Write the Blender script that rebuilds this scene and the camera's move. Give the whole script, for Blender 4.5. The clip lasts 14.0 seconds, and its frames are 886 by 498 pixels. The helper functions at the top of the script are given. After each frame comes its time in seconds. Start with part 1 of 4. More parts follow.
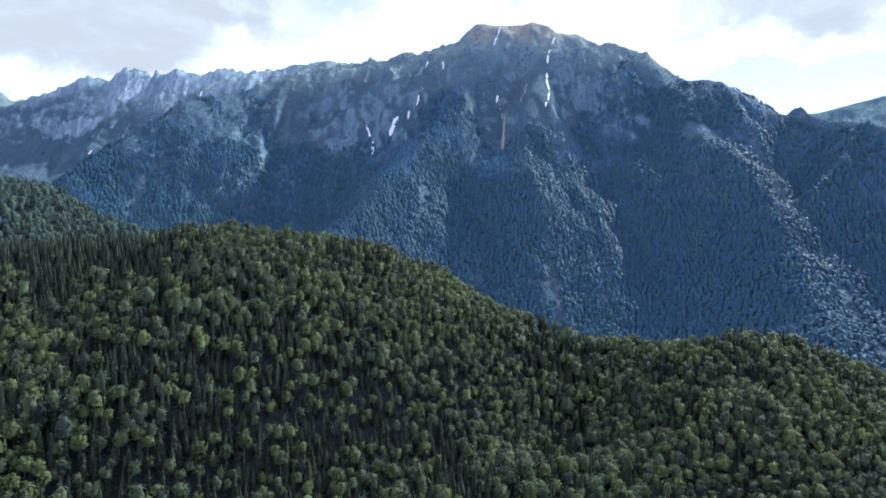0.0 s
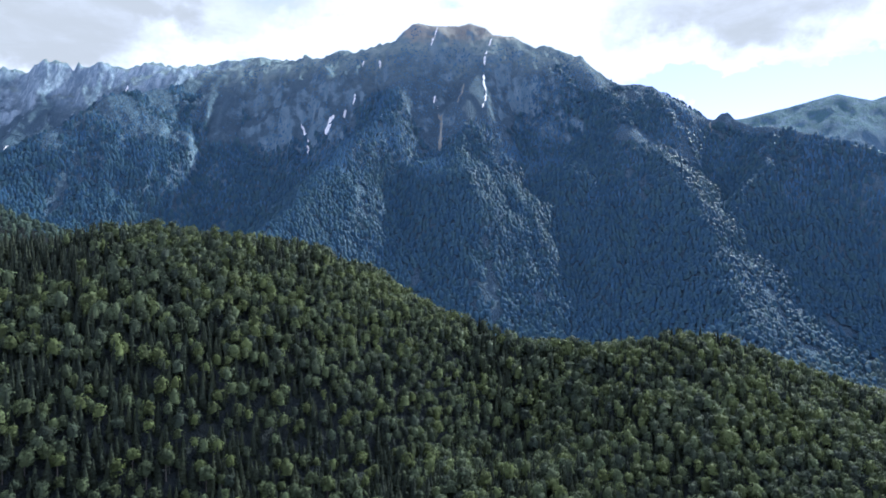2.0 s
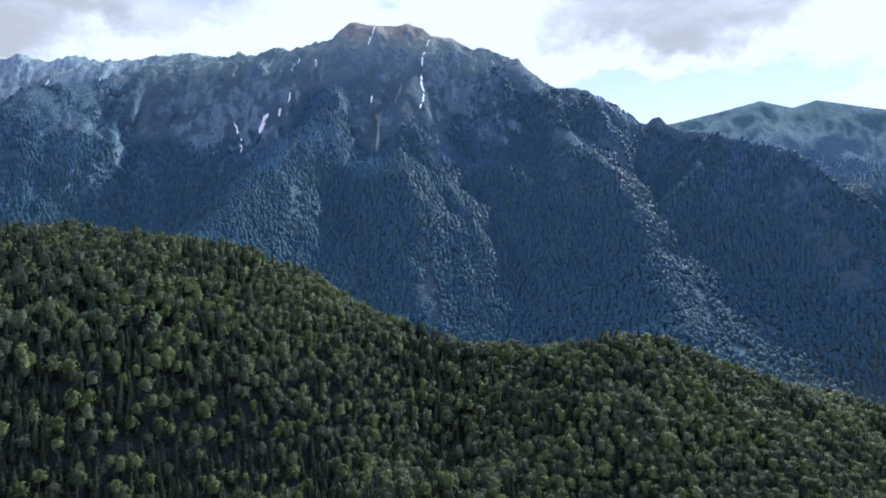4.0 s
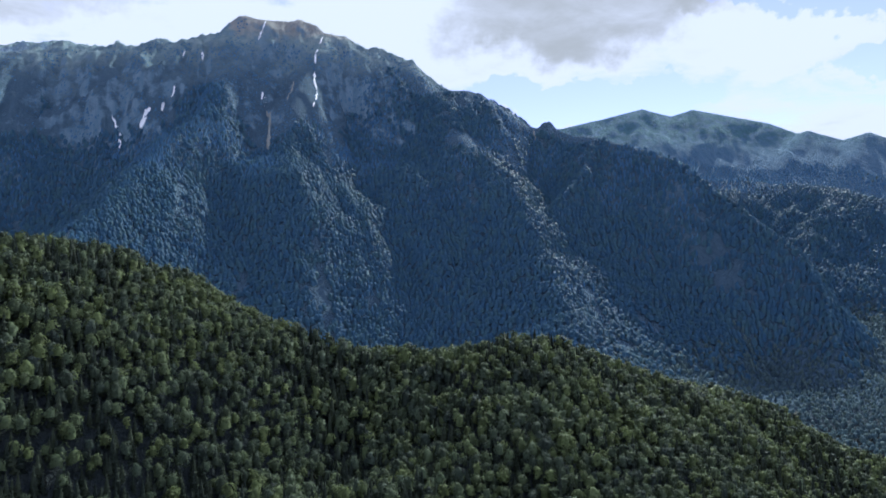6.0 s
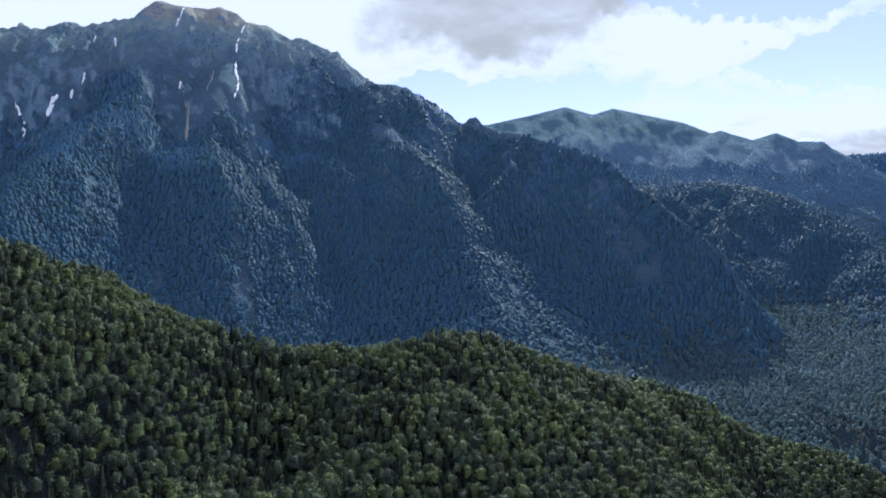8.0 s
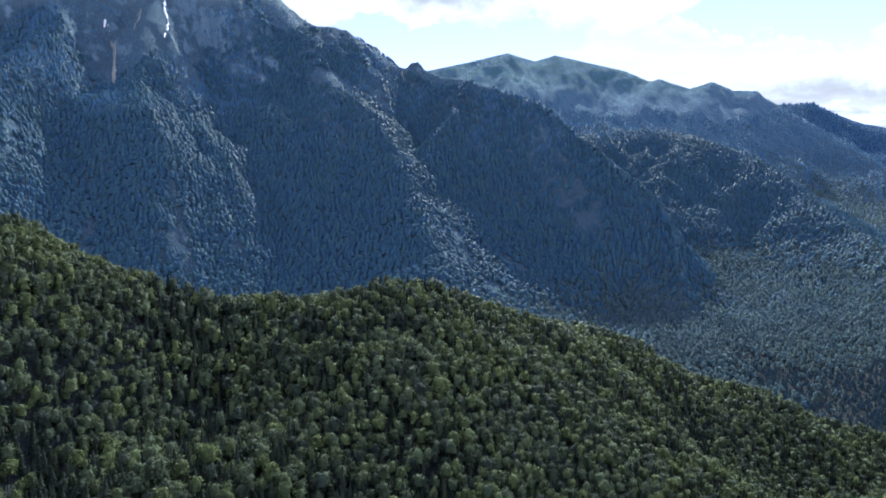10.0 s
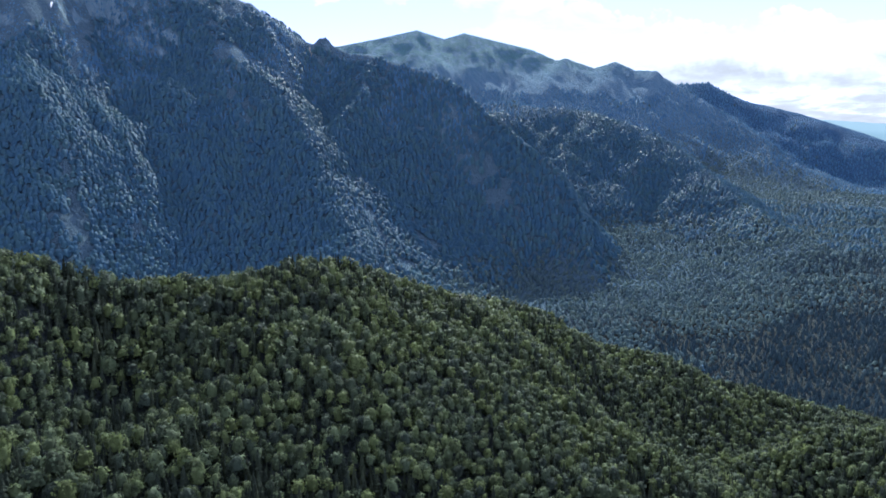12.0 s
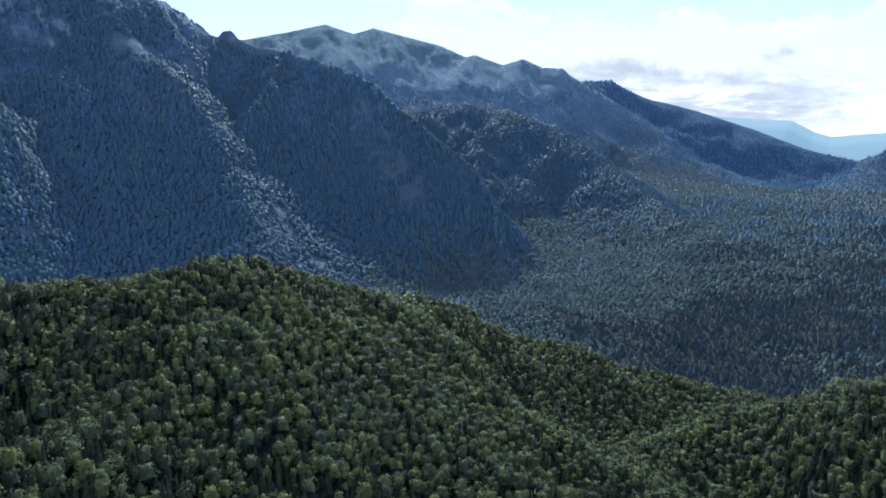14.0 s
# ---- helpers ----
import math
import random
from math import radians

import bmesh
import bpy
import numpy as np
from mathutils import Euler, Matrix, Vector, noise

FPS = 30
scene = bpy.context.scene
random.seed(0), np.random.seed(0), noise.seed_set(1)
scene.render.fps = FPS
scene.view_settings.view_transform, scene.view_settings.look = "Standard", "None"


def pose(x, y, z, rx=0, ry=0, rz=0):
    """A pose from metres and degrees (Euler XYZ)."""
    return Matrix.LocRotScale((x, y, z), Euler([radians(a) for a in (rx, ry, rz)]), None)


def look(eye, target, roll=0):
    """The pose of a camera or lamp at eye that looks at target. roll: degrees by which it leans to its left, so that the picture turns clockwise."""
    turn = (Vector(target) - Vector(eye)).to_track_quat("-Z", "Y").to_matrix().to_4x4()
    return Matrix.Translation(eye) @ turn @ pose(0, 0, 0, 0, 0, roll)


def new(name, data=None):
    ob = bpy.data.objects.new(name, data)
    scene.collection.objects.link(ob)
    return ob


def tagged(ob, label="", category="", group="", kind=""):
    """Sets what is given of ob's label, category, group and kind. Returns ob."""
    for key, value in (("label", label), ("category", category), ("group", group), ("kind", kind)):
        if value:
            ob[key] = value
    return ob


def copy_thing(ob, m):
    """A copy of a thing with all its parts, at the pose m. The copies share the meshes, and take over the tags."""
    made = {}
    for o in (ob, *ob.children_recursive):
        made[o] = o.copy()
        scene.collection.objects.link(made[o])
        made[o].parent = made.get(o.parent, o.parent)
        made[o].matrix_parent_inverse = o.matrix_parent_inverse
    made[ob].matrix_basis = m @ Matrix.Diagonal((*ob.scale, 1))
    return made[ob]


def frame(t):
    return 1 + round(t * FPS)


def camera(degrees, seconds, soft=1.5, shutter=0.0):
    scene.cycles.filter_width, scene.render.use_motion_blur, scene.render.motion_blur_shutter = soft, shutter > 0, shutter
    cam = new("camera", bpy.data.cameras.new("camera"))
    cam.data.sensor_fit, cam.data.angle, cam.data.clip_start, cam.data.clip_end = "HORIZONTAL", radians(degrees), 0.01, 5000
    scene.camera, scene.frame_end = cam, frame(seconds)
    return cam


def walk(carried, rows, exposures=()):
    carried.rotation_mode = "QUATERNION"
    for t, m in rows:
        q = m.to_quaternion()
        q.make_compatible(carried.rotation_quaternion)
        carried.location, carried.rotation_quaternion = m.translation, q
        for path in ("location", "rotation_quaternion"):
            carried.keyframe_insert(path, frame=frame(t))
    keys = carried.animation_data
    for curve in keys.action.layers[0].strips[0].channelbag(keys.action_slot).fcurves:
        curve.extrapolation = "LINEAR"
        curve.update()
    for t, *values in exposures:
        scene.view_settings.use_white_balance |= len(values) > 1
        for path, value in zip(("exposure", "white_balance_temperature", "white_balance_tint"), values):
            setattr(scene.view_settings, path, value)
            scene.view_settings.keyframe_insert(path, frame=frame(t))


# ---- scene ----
cam = camera(63.88, 14.0, 1.7)
PATH = [
    (0, pose(0.00, 0.00, 0.00, 88.90, -0.00, 0.00)),
    (0.5, pose(-0.16, 3.53, -0.05, 88.92, -0.03, -1.36)),
    (1, pose(-0.30, 7.08, -0.06, 88.94, -0.03, -2.80)),
    (1.5, pose(-0.38, 10.60, -0.03, 88.94, -0.07, -4.00)),
    (2, pose(-0.34, 14.15, 0.04, 88.96, -0.10, -5.09)),
    (2.5, pose(-0.10, 17.77, 0.06, 88.97, -0.12, -5.78)),
    (2.7, pose(-0.05, 19.20, 0.06, 88.98, -0.12, -6.10)),
    (4.8, pose(2.02, 34.62, -0.15, 89.14, -0.14, -13.24)),
    (5, pose(2.23, 36.11, -0.16, 89.15, -0.14, -13.99)),
    (5.5, pose(2.84, 39.85, -0.12, 89.18, -0.14, -16.12)),
    (6, pose(3.50, 43.58, -0.09, 89.21, -0.20, -18.61)),
    (6.5, pose(4.16, 47.05, -0.07, 89.28, -0.24, -21.05)),
    (7, pose(4.75, 49.84, -0.11, 89.40, -0.23, -23.17)),
    (7.2, pose(4.97, 50.80, -0.13, 89.44, -0.23, -23.60)),
    (9.3, pose(6.98, 57.95, -0.60, 86.23, -0.27, -26.25)),
    (9.5, pose(7.09, 58.44, -0.71, 85.72, -0.27, -26.79)),
    (10, pose(7.17, 59.33, -1.11, 84.68, -0.21, -29.22)),
    (10.5, pose(7.07, 59.65, -1.52, 83.68, -0.11, -31.15)),
    (11, pose(6.96, 59.70, -1.85, 82.99, -0.06, -32.93)),
    (11.5, pose(6.88, 59.63, -2.12, 82.96, 0.01, -34.55)),
    (12, pose(6.84, 59.56, -2.39, 82.97, 0.09, -36.30)),
    (12.5, pose(6.85, 59.55, -2.61, 82.96, 0.17, -38.05)),
    (13, pose(6.91, 59.59, -2.79, 82.96, 0.24, -39.88)),
    (13.5, pose(6.94, 59.60, -2.87, 82.85, 0.30, -41.68)),
    (14, pose(6.93, 59.53, -2.90, 82.63, 0.34, -43.32)),
]
walk(cam, PATH, [(0, 1.5, 4700, 14), (2.5, 1.35, 4700, 14), (5, 1.08, 4700, 14), (6, 0.98, 4700, 14), (9.5, 1.25, 4700, 14), (11, 1.45, 4700, 14), (14, 1.25, 4700, 14)])

# ---- light ----
SUN_AZ, SUN_EL = 42.0, 39.0          # degrees right of the y axis, above the horizon

world = bpy.data.worlds.new("sky")
scene.world = world
world.use_nodes = True


def math_node(nt, op, a, b=None, c=None, clamp=False):
    n = nt.nodes.new("ShaderNodeMath")
    n.operation, n.use_clamp = op, clamp
    for i, v in enumerate((a, b, c)):
        if v is None:
            continue
        if isinstance(v, (int, float)):
            n.inputs[i].default_value = v
        else:
            nt.links.new(v, n.inputs[i])
    return n.outputs[0]


def mix_color(nt, fac, a, b):
    n = nt.nodes.new("ShaderNodeMix")
    n.data_type = "RGBA"
    for i, v in ((0, fac), (6, a), (7, b)):
        if isinstance(v, (int, float)):
            n.inputs[i].default_value = v
        elif isinstance(v, tuple):
            n.inputs[i].default_value = (*v, 1)
        else:
            nt.links.new(v, n.inputs[i])
    return n.outputs[2]


def noise_tex(nt, vector, scale, detail=5.0, rough=0.55, distortion=0.0):
    n = nt.nodes.new("ShaderNodeTexNoise")
    n.inputs["Scale"].default_value, n.inputs["Detail"].default_value = scale, detail
    n.inputs["Roughness"].default_value, n.inputs["Distortion"].default_value = rough, distortion
    if vector is not None:
        nt.links.new(vector, n.inputs["Vector"])
    return n.outputs["Fac"]


def ramp(nt, value, lo, hi):
    n = nt.nodes.new("ShaderNodeMapRange")
    n.interpolation_type = "SMOOTHSTEP"
    n.inputs[1].default_value, n.inputs[2].default_value = lo, hi
    nt.links.new(value, n.inputs[0])
    return n.outputs[0]


def build_sky():
    nt = world.node_tree
    nt.nodes.clear()
    sky = nt.nodes.new("ShaderNodeTexSky")
    sky.sky_type, sky.sun_disc = "NISHITA", False
    sky.sun_elevation, sky.sun_rotation = radians(SUN_EL), radians(SUN_AZ)
    sky.altitude, sky.dust_density, sky.ozone_density = 2400, 0.25, 1.0
    coord = nt.nodes.new("ShaderNodeTexCoord").outputs["Generated"]
    xyz = nt.nodes.new("ShaderNodeSeparateXYZ")
    nt.links.new(coord, xyz.inputs[0])
    x, y, z = xyz.outputs
    az = math_node(nt, "MULTIPLY", math_node(nt, "ARCTAN2", x, y), 57.2958)
    el = math_node(nt, "MULTIPLY", math_node(nt, "ARCSINE", z), 57.2958)
    flat = nt.nodes.new("ShaderNodeCombineXYZ")      # clouds lie in a layer overhead
    lift = math_node(nt, "ADD", math_node(nt, "MAXIMUM", z, 0.0), 0.16)
    nt.links.new(math_node(nt, "DIVIDE", x, lift), flat.inputs[0])
    nt.links.new(math_node(nt, "DIVIDE", y, lift), flat.inputs[1])
    n1 = noise_tex(nt, flat.outputs[0], 1.5, 7.0, 0.58, 0.4)
    n2 = noise_tex(nt, flat.outputs[0], 6.0, 6.0, 0.6, 0.3)
    wob = math_node(nt, "SUBTRACT", noise_tex(nt, coord, 7.0, 5.0, 0.62), 0.5)
    wob2 = math_node(nt, "SUBTRACT", noise_tex(nt, coord, 9.3, 5.0, 0.62), 0.5)
    azw = math_node(nt, "MULTIPLY_ADD", wob, 16.0, az)
    elw = math_node(nt, "MULTIPLY_ADD", wob2, 9.0, el)

    def patch(a, e, ra, re):
        u = math_node(nt, "DIVIDE", math_node(nt, "SUBTRACT", azw, a), ra)
        v = math_node(nt, "DIVIDE", math_node(nt, "SUBTRACT", elw, e), re)
        d = math_node(nt, "ADD", math_node(nt, "MULTIPLY", u, u), math_node(nt, "MULTIPLY", v, v))
        return ramp(nt, d, 1.6, 0.35)

    def total(rows):
        s = None
        for a, e, ra, re, w in rows:
            p = math_node(nt, "MULTIPLY", patch(a, e, ra, re), w)
            s = p if s is None else math_node(nt, "ADD", s, p)
        return s

    # where the sky is closed (+) or open (-), and where clouds are thick and grey
    cover = total(CLOUD_COVER)
    grey = total(CLOUD_GREY)
    dens = math_node(nt, "ADD", math_node(nt, "MULTIPLY_ADD", math_node(nt, "SUBTRACT", n1, 0.5), 1.1, 0.62), cover)
    dens = math_node(nt, "MULTIPLY_ADD", math_node(nt, "SUBTRACT", n2, 0.5), 0.8, dens)
    dens = math_node(nt, "MULTIPLY_ADD", ramp(nt, el, 22.0, 40.0), -0.08, dens)      # broken cloud overhead, out of view, its amount set for fill light
    veil = math_node(nt, "MULTIPLY", ramp(nt, el, 34.0, 20.0), 0.2)      # thin veil even in the gaps, low down
    mask = math_node(nt, "MAXIMUM", ramp(nt, dens, 0.28, 0.72), veil)
    dark = math_node(nt, "MULTIPLY_ADD", math_node(nt, "SUBTRACT", n2, 0.5), 0.8, grey)
    dark = math_node(nt, "MULTIPLY_ADD", math_node(nt, "SUBTRACT", n1, 0.5), 0.9, dark)
    dark = ramp(nt, dark, 0.05, 0.95)
    cloud = mix_color(nt, dark, CLOUD_WHITE, CLOUD_SHADE)
    air = nt.nodes.new("ShaderNodeVectorMath")
    air.operation = "MULTIPLY"
    nt.links.new(sky.outputs[0], air.inputs[0])
    air.inputs[1].default_value = (SKY_STRENGTH * 1.15, SKY_STRENGTH * 0.78, SKY_STRENGTH * 0.82)
    both = mix_color(nt, mask, air.outputs[0], cloud)
    bg = nt.nodes.new("ShaderNodeBackground")
    nt.links.new(both, bg.inputs[0])
    out = nt.nodes.new("ShaderNodeOutputWorld")
    nt.links.new(bg.outputs[0], out.inputs[0])


SKY_STRENGTH = 0.1
CLOUD_WHITE, CLOUD_SHADE = (0.5, 0.455, 0.405), (0.288, 0.26, 0.206)
CLOUD_COVER = [(-24, 15, 14, 5, 0.4), (24, 18, 13, 4.5, 0.4), (4, 13, 12, 5, 0.25), (29, 10.8, 8, 1.6, -0.8), (43, 14.6, 7, 2.4, 0.4), (50, 18.5, 9, 2.6, -0.6),
               (52, 12.6, 4.5, 1.8, -0.6), (64, 11.2, 12, 1.5, -0.85), (58, 7.2, 13, 1.8, 0.3), (-10, 17, 2.5, 1.3, -0.12)]
CLOUD_GREY = [(-26, 15.5, 10, 4.2, 0.8), (-12, 17.5, 7, 3, 0.5), (29, 17.8, 11, 3.8, 0.66), (8, 15, 9, 4, -0.45), (60, 4.6, 14, 2.4, 0.55), (40, 17, 4, 1.5, 0.3)]
build_sky()

sun = new("sun", bpy.data.lights.new("sun", "SUN"))
sun.data.energy, sun.data.angle, sun.data.color = 2.75, radians(0.6), (1.0, 0.89, 0.58)
toward = Vector((math.sin(radians(SUN_AZ)) * math.cos(radians(SUN_EL)), math.cos(radians(SUN_AZ)) * math.cos(radians(SUN_EL)), math.sin(radians(SUN_EL))))
sun.matrix_world = look(toward * 4000, (0, 0, 0))


# ---- relief of the land ----
def lattice(ix, iy, seed):
    h = (ix * 374761393 + iy * 668265263 + seed * 974634777) & 0xFFFFFFFF
    h = ((h ^ (h >> 13)) * 1274126177) & 0xFFFFFFFF
    return ((h ^ (h >> 16)) & 0xFFFF) / 65535.0


def wave(x, y, seed):
    """Smooth value noise in -1..1."""
    ix, iy = np.floor(x).astype(np.int64), np.floor(y).astype(np.int64)
    fx, fy = x - ix, y - iy
    fx, fy = fx * fx * fx * (fx * (fx * 6 - 15) + 10), fy * fy * fy * (fy * (fy * 6 - 15) + 10)
    a = lattice(ix, iy, seed) * (1 - fx) + lattice(ix + 1, iy, seed) * fx
    b = lattice(ix, iy + 1, seed) * (1 - fx) + lattice(ix + 1, iy + 1, seed) * fx
    return (a * (1 - fy) + b * fy) * 2 - 1


def fractal(x, y, seed, octaves=4):
    s, a, f = 0, 0.5, 1.0
    for i in range(octaves):
        s, a, f = s + a * wave(x * f, y * f, seed + i), a * 0.5, f * 2.03
    return s


def step(v, lo, hi):
    t = np.clip((v - lo) / (hi - lo), 0, 1)
    return t * t * (3 - 2 * t)


# Each ridge: its crest in plan and height, the fall of its flanks: steep for the first metres, then easier; how round the crest is.
RIDGES = {
    "near_hill": ([(-457, 448, -13), (-381, 463, -21), (-302, 484, -17), (-232, 499, -12), (-182, 503, -4), (-160, 511, -3), (-130, 519, -6), (-94, 527, -13),
                   (-57, 532, -18), (-15, 540, -36), (29, 544, -58), (93, 540, -83), (126, 535, -90), (159, 529, -93), (174, 525, -88), (190, 522, -84),
                   (208, 516, -82), (227, 514, -84), (266, 516, -93), (323, 522, -110), (413, 554, -144), (487, 556, -164), (563, 548, -199), (640, 532, -221),
                   (718, 507, -256), (785, 471, -284), (860, 430, -311)], 0.5, 400, 0.5, 22),
    "near_spur": ([(900, -260, -60), (720, -60, -100), (567, 190, -167), (585, 228, -184), (589, 267, -205), (579, 304, -228), (550, 336, -249), (497, 354, -273), (446, 360, -297)], 0.4, 400, 0.4, 30),
    "home_hill": ([(-900, -60, -30), (-300, -160, -70), (200, -260, -85), (900, -400, -60)], 0.42, 500, 0.42, 60),
    "left_hill": ([(-1300, 640, 150), (-900, 700, 70), (-685, 729, 34), (-596, 803, 56), (-528, 849, 63), (-468, 861, 45), (-400, 862, 8), (-330, 850, -25), (-200, 800, -90)], 0.55, 500, 0.55, 25),
    "crest": ([(-658, 2876, 640), (-508, 2855, 662), (-338, 2830, 674), (-292, 2815, 694), (-230, 2791, 680), (-154, 2776, 713), (-94, 2748, 700), (0, 2720, 718),
               (58, 2699, 730), (94, 2698, 767), (136, 2697, 795), (287, 2685, 787), (343, 2678, 798), (388, 2652, 775), (420, 2627, 739), (484, 2595, 730),
               (555, 2540, 675), (587, 2533, 687), (681, 2458, 628), (696, 2443, 630), (706, 2430, 601), (777, 2355, 520), (794, 2328, 505), (849, 2277, 497), (871, 2236, 476)], 0.78, 150, 1.06, 4),
    "crest_right": ([(871, 2236, 476), (884, 2210, 446), (908, 2167, 403), (923, 2150, 410), (930, 2126, 390), (945, 2097, 355), (982, 2035, 343), (994, 2020, 360),
                     (1008, 2002, 360), (1021, 1985, 335), (1050, 1930, 308), (1073, 1892, 305), (1145, 1776, 264), (1205, 1649, 210), (1231, 1538, 124), (1252, 1428, 50),
                     (1275, 1308, -31), (1255, 1213, -125), (1195, 1131, -210)], 1.15, 130, 1.0, 4),
    "shoulder": ([(-658, 2876, 640), (-728, 2704, 552), (-808, 2524, 487), (-875, 2395, 450), (-902, 2332, 393), (-964, 2220, 312), (-1032, 2111, 238), (-1062, 2018, 172), (-1122, 1951, 101), (-1180, 1800, -60)], 0.95, 120, 0.86, 6),
    "rib_a": ([(141, 2696, 788), (91, 2498, 587), (29, 2250, 378), (-141, 1895, 176), (-268, 1577, 2), (-330, 1400, -130)], 0.8, 120, 0.74, 20),
    "rib_b": ([(426, 2616, 734), (351, 2452, 605), (293, 2299, 468), (241, 2157, 345), (197, 2055, 252)], 0.85, 90, 0.95, 14),
    "rib_d": ([(694, 2431, 594), (736, 2209, 423), (724, 2087, 345), (738, 1935, 264), (752, 1794, 178), (759, 1642, 72), (735, 1500, -40), (693, 1347, -154)], 0.62, 400, 0.7, 22),
    "rib_e": ([(1063, 1886, 282), (985, 1774, 190), (895, 1692, 99), (810, 1590, -9), (705, 1438, -118)], 0.95, 120, 0.9, 16),
    "bay": ([(899, 1674, 35), (816, 1521, -60), (728, 1359, -160), (689, 1266, -237)], 0.45, 200, 0.5, 90),
    "dome": ([(-1000, 3390, 720), (-819, 3403, 773), (-703, 3429, 808), (-579, 3452, 835), (-442, 3472, 824), (-342, 3483, 805), (100, 3500, 600)], 0.3, 90, 0.8, 60),
    "crags": ([(-2400, 2700, 330), (-2002, 2992, 490), (-1828, 3101, 587), (-1713, 3166, 649), (-1605, 3223, 719), (-1528, 3260, 708), (-1443, 3244, 762), (-1362, 3278, 757),
               (-1340, 3287, 730), (-1324, 3294, 774), (-1309, 3300, 742), (-1216, 3282, 770), (-1168, 3300, 750), (-1114, 3318, 750), (-1040, 3342, 782), (-925, 3376, 772), (-830, 3349, 752), (-640, 3320, 740)], 1.2, 200, 0.75, 3),
    "back_left": ([(-2900, 3200, 560), (-2467, 3522, 633), (-2269, 3653, 708), (-2194, 3698, 688), (-1900, 3800, 620)], 0.6, 300, 0.5, 30),
    "far_range": ([(1400, 3780, 520), (1690, 3688, 610), (1893, 3587, 620), (2071, 3486, 661), (2260, 3365, 711), (2382, 3278, 664), (2468, 3213, 695), (2610, 3097, 648), (2747, 2973, 600),
                   (2811, 2841, 532), (2808, 2774, 538), (2910, 2664, 484), (2941, 2552, 507), (3007, 2473, 459), (3030, 2362, 447), (3056, 2327, 407), (3058, 2239, 358), (3035, 2006, 232), (2971, 1726, 80)], 0.62, 250, 0.58, 5),
    "dark_ridge": ([(3300, 2800, 330), (3439, 2650, 377), (3506, 2559, 425), (3546, 2413, 421), (3604, 2228, 320), (3647, 1946, 236), (3666, 1675, 140), (3585, 1339, 20), (3555, 1110, -38), (3503, 918, -99)], 0.6, 400, 0.42, 20),
    "edge_hill": ([(3161, 1032, -80), (3177, 978, -28), (3195, 910, 11), (3226, 786, 68), (3275, 521, 50), (3300, 0, 60)], 0.8, 200, 0.5, 20),
    "middle_ridge": ([(1500, 2800, 330), (1812, 2456, 258), (1857, 2293, 228), (1893, 2196, 224), (2003, 1877, 168), (1994, 1813, 153), (2004, 1564, 74), (1925, 1328, -41), (1817, 1123, -135), (1621, 856, -190)], 0.62, 200, 0.4, 15),
}
CRAGGY = {"crest", "crest_right", "shoulder", "rib_a", "rib_b", "rib_d", "rib_e", "bay", "crags", "far_range", "middle_ridge", "dark_ridge"}


def fall(name, x, y):
    """Height of one ridge over the points, and its distance."""
    pts, k1, w1, k2, rnd = RIDGES[name]
    dist, tops = [], []
    for (ax, ay, az), (bx, by, bz) in zip(pts, pts[1:]):
        dx, dy = bx - ax, by - ay
        t = np.clip(((x - ax) * dx + (y - ay) * dy) / (dx * dx + dy * dy), 0, 1)
        dist.append(np.sqrt((x - ax - t * dx) ** 2 + (y - ay - t * dy) ** 2).astype(np.float32))
        tops.append((az + t * (bz - az)).astype(np.float32))
    least = np.min(dist, axis=0)
    soft, total, top = 0.3 * least + 1.5, 0, 0
    for d, z in zip(dist, tops):
        w = np.exp(-(d - least) / soft)
        total, top = total + w, top + w * z
    top = (top / total).astype(float)
    near2 = least.astype(float) ** 2
    s = np.sqrt(near2 + rnd * rnd) - rnd
    return top - np.where(s < w1, k1 * s, k1 * w1 + k2 * (s - w1)), s


def valley_floor(x, y):
    return np.clip(-332 + 0.11 * (x - 1000) + 0.07 * (y - 545), -338, -130) - 0.1 * np.maximum(x - 2700, 0)


# Draws that run down the near hill: line in plan, half width, depth.
GULLIES = [([(128, 528), (75, 455), (-50, 362), (-130, 300)], 40, 25), ([(-215, 480), (-190, 420), (-200, 350)], 30, 7), ([(300, 505), (318, 440), (330, 380), (350, 300)], 30, 9),
           ([(800, 300), (700, 375), (610, 412), (520, 425), (420, 400)], 46, 24)]


def gully(line, x, y, wide, deep):
    """Depth of a draw along a line, nothing at its head."""
    best, along = np.full(np.shape(x), 1e9), np.zeros(np.shape(x))
    for i, ((ax, ay), (bx, by)) in enumerate(zip(line, line[1:])):
        dx, dy = bx - ax, by - ay
        t = np.clip(((x - ax) * dx + (y - ay) * dy) / (dx * dx + dy * dy), 0, 1)
        d = np.hypot(x - ax - t * dx, y - ay - t * dy)
        along = np.where(d < best, (i + t) / (len(line) - 1), along)
        best = np.minimum(best, d)
    return deep * np.exp(-(best / wide) ** 2) * step(along, 0, 0.35)


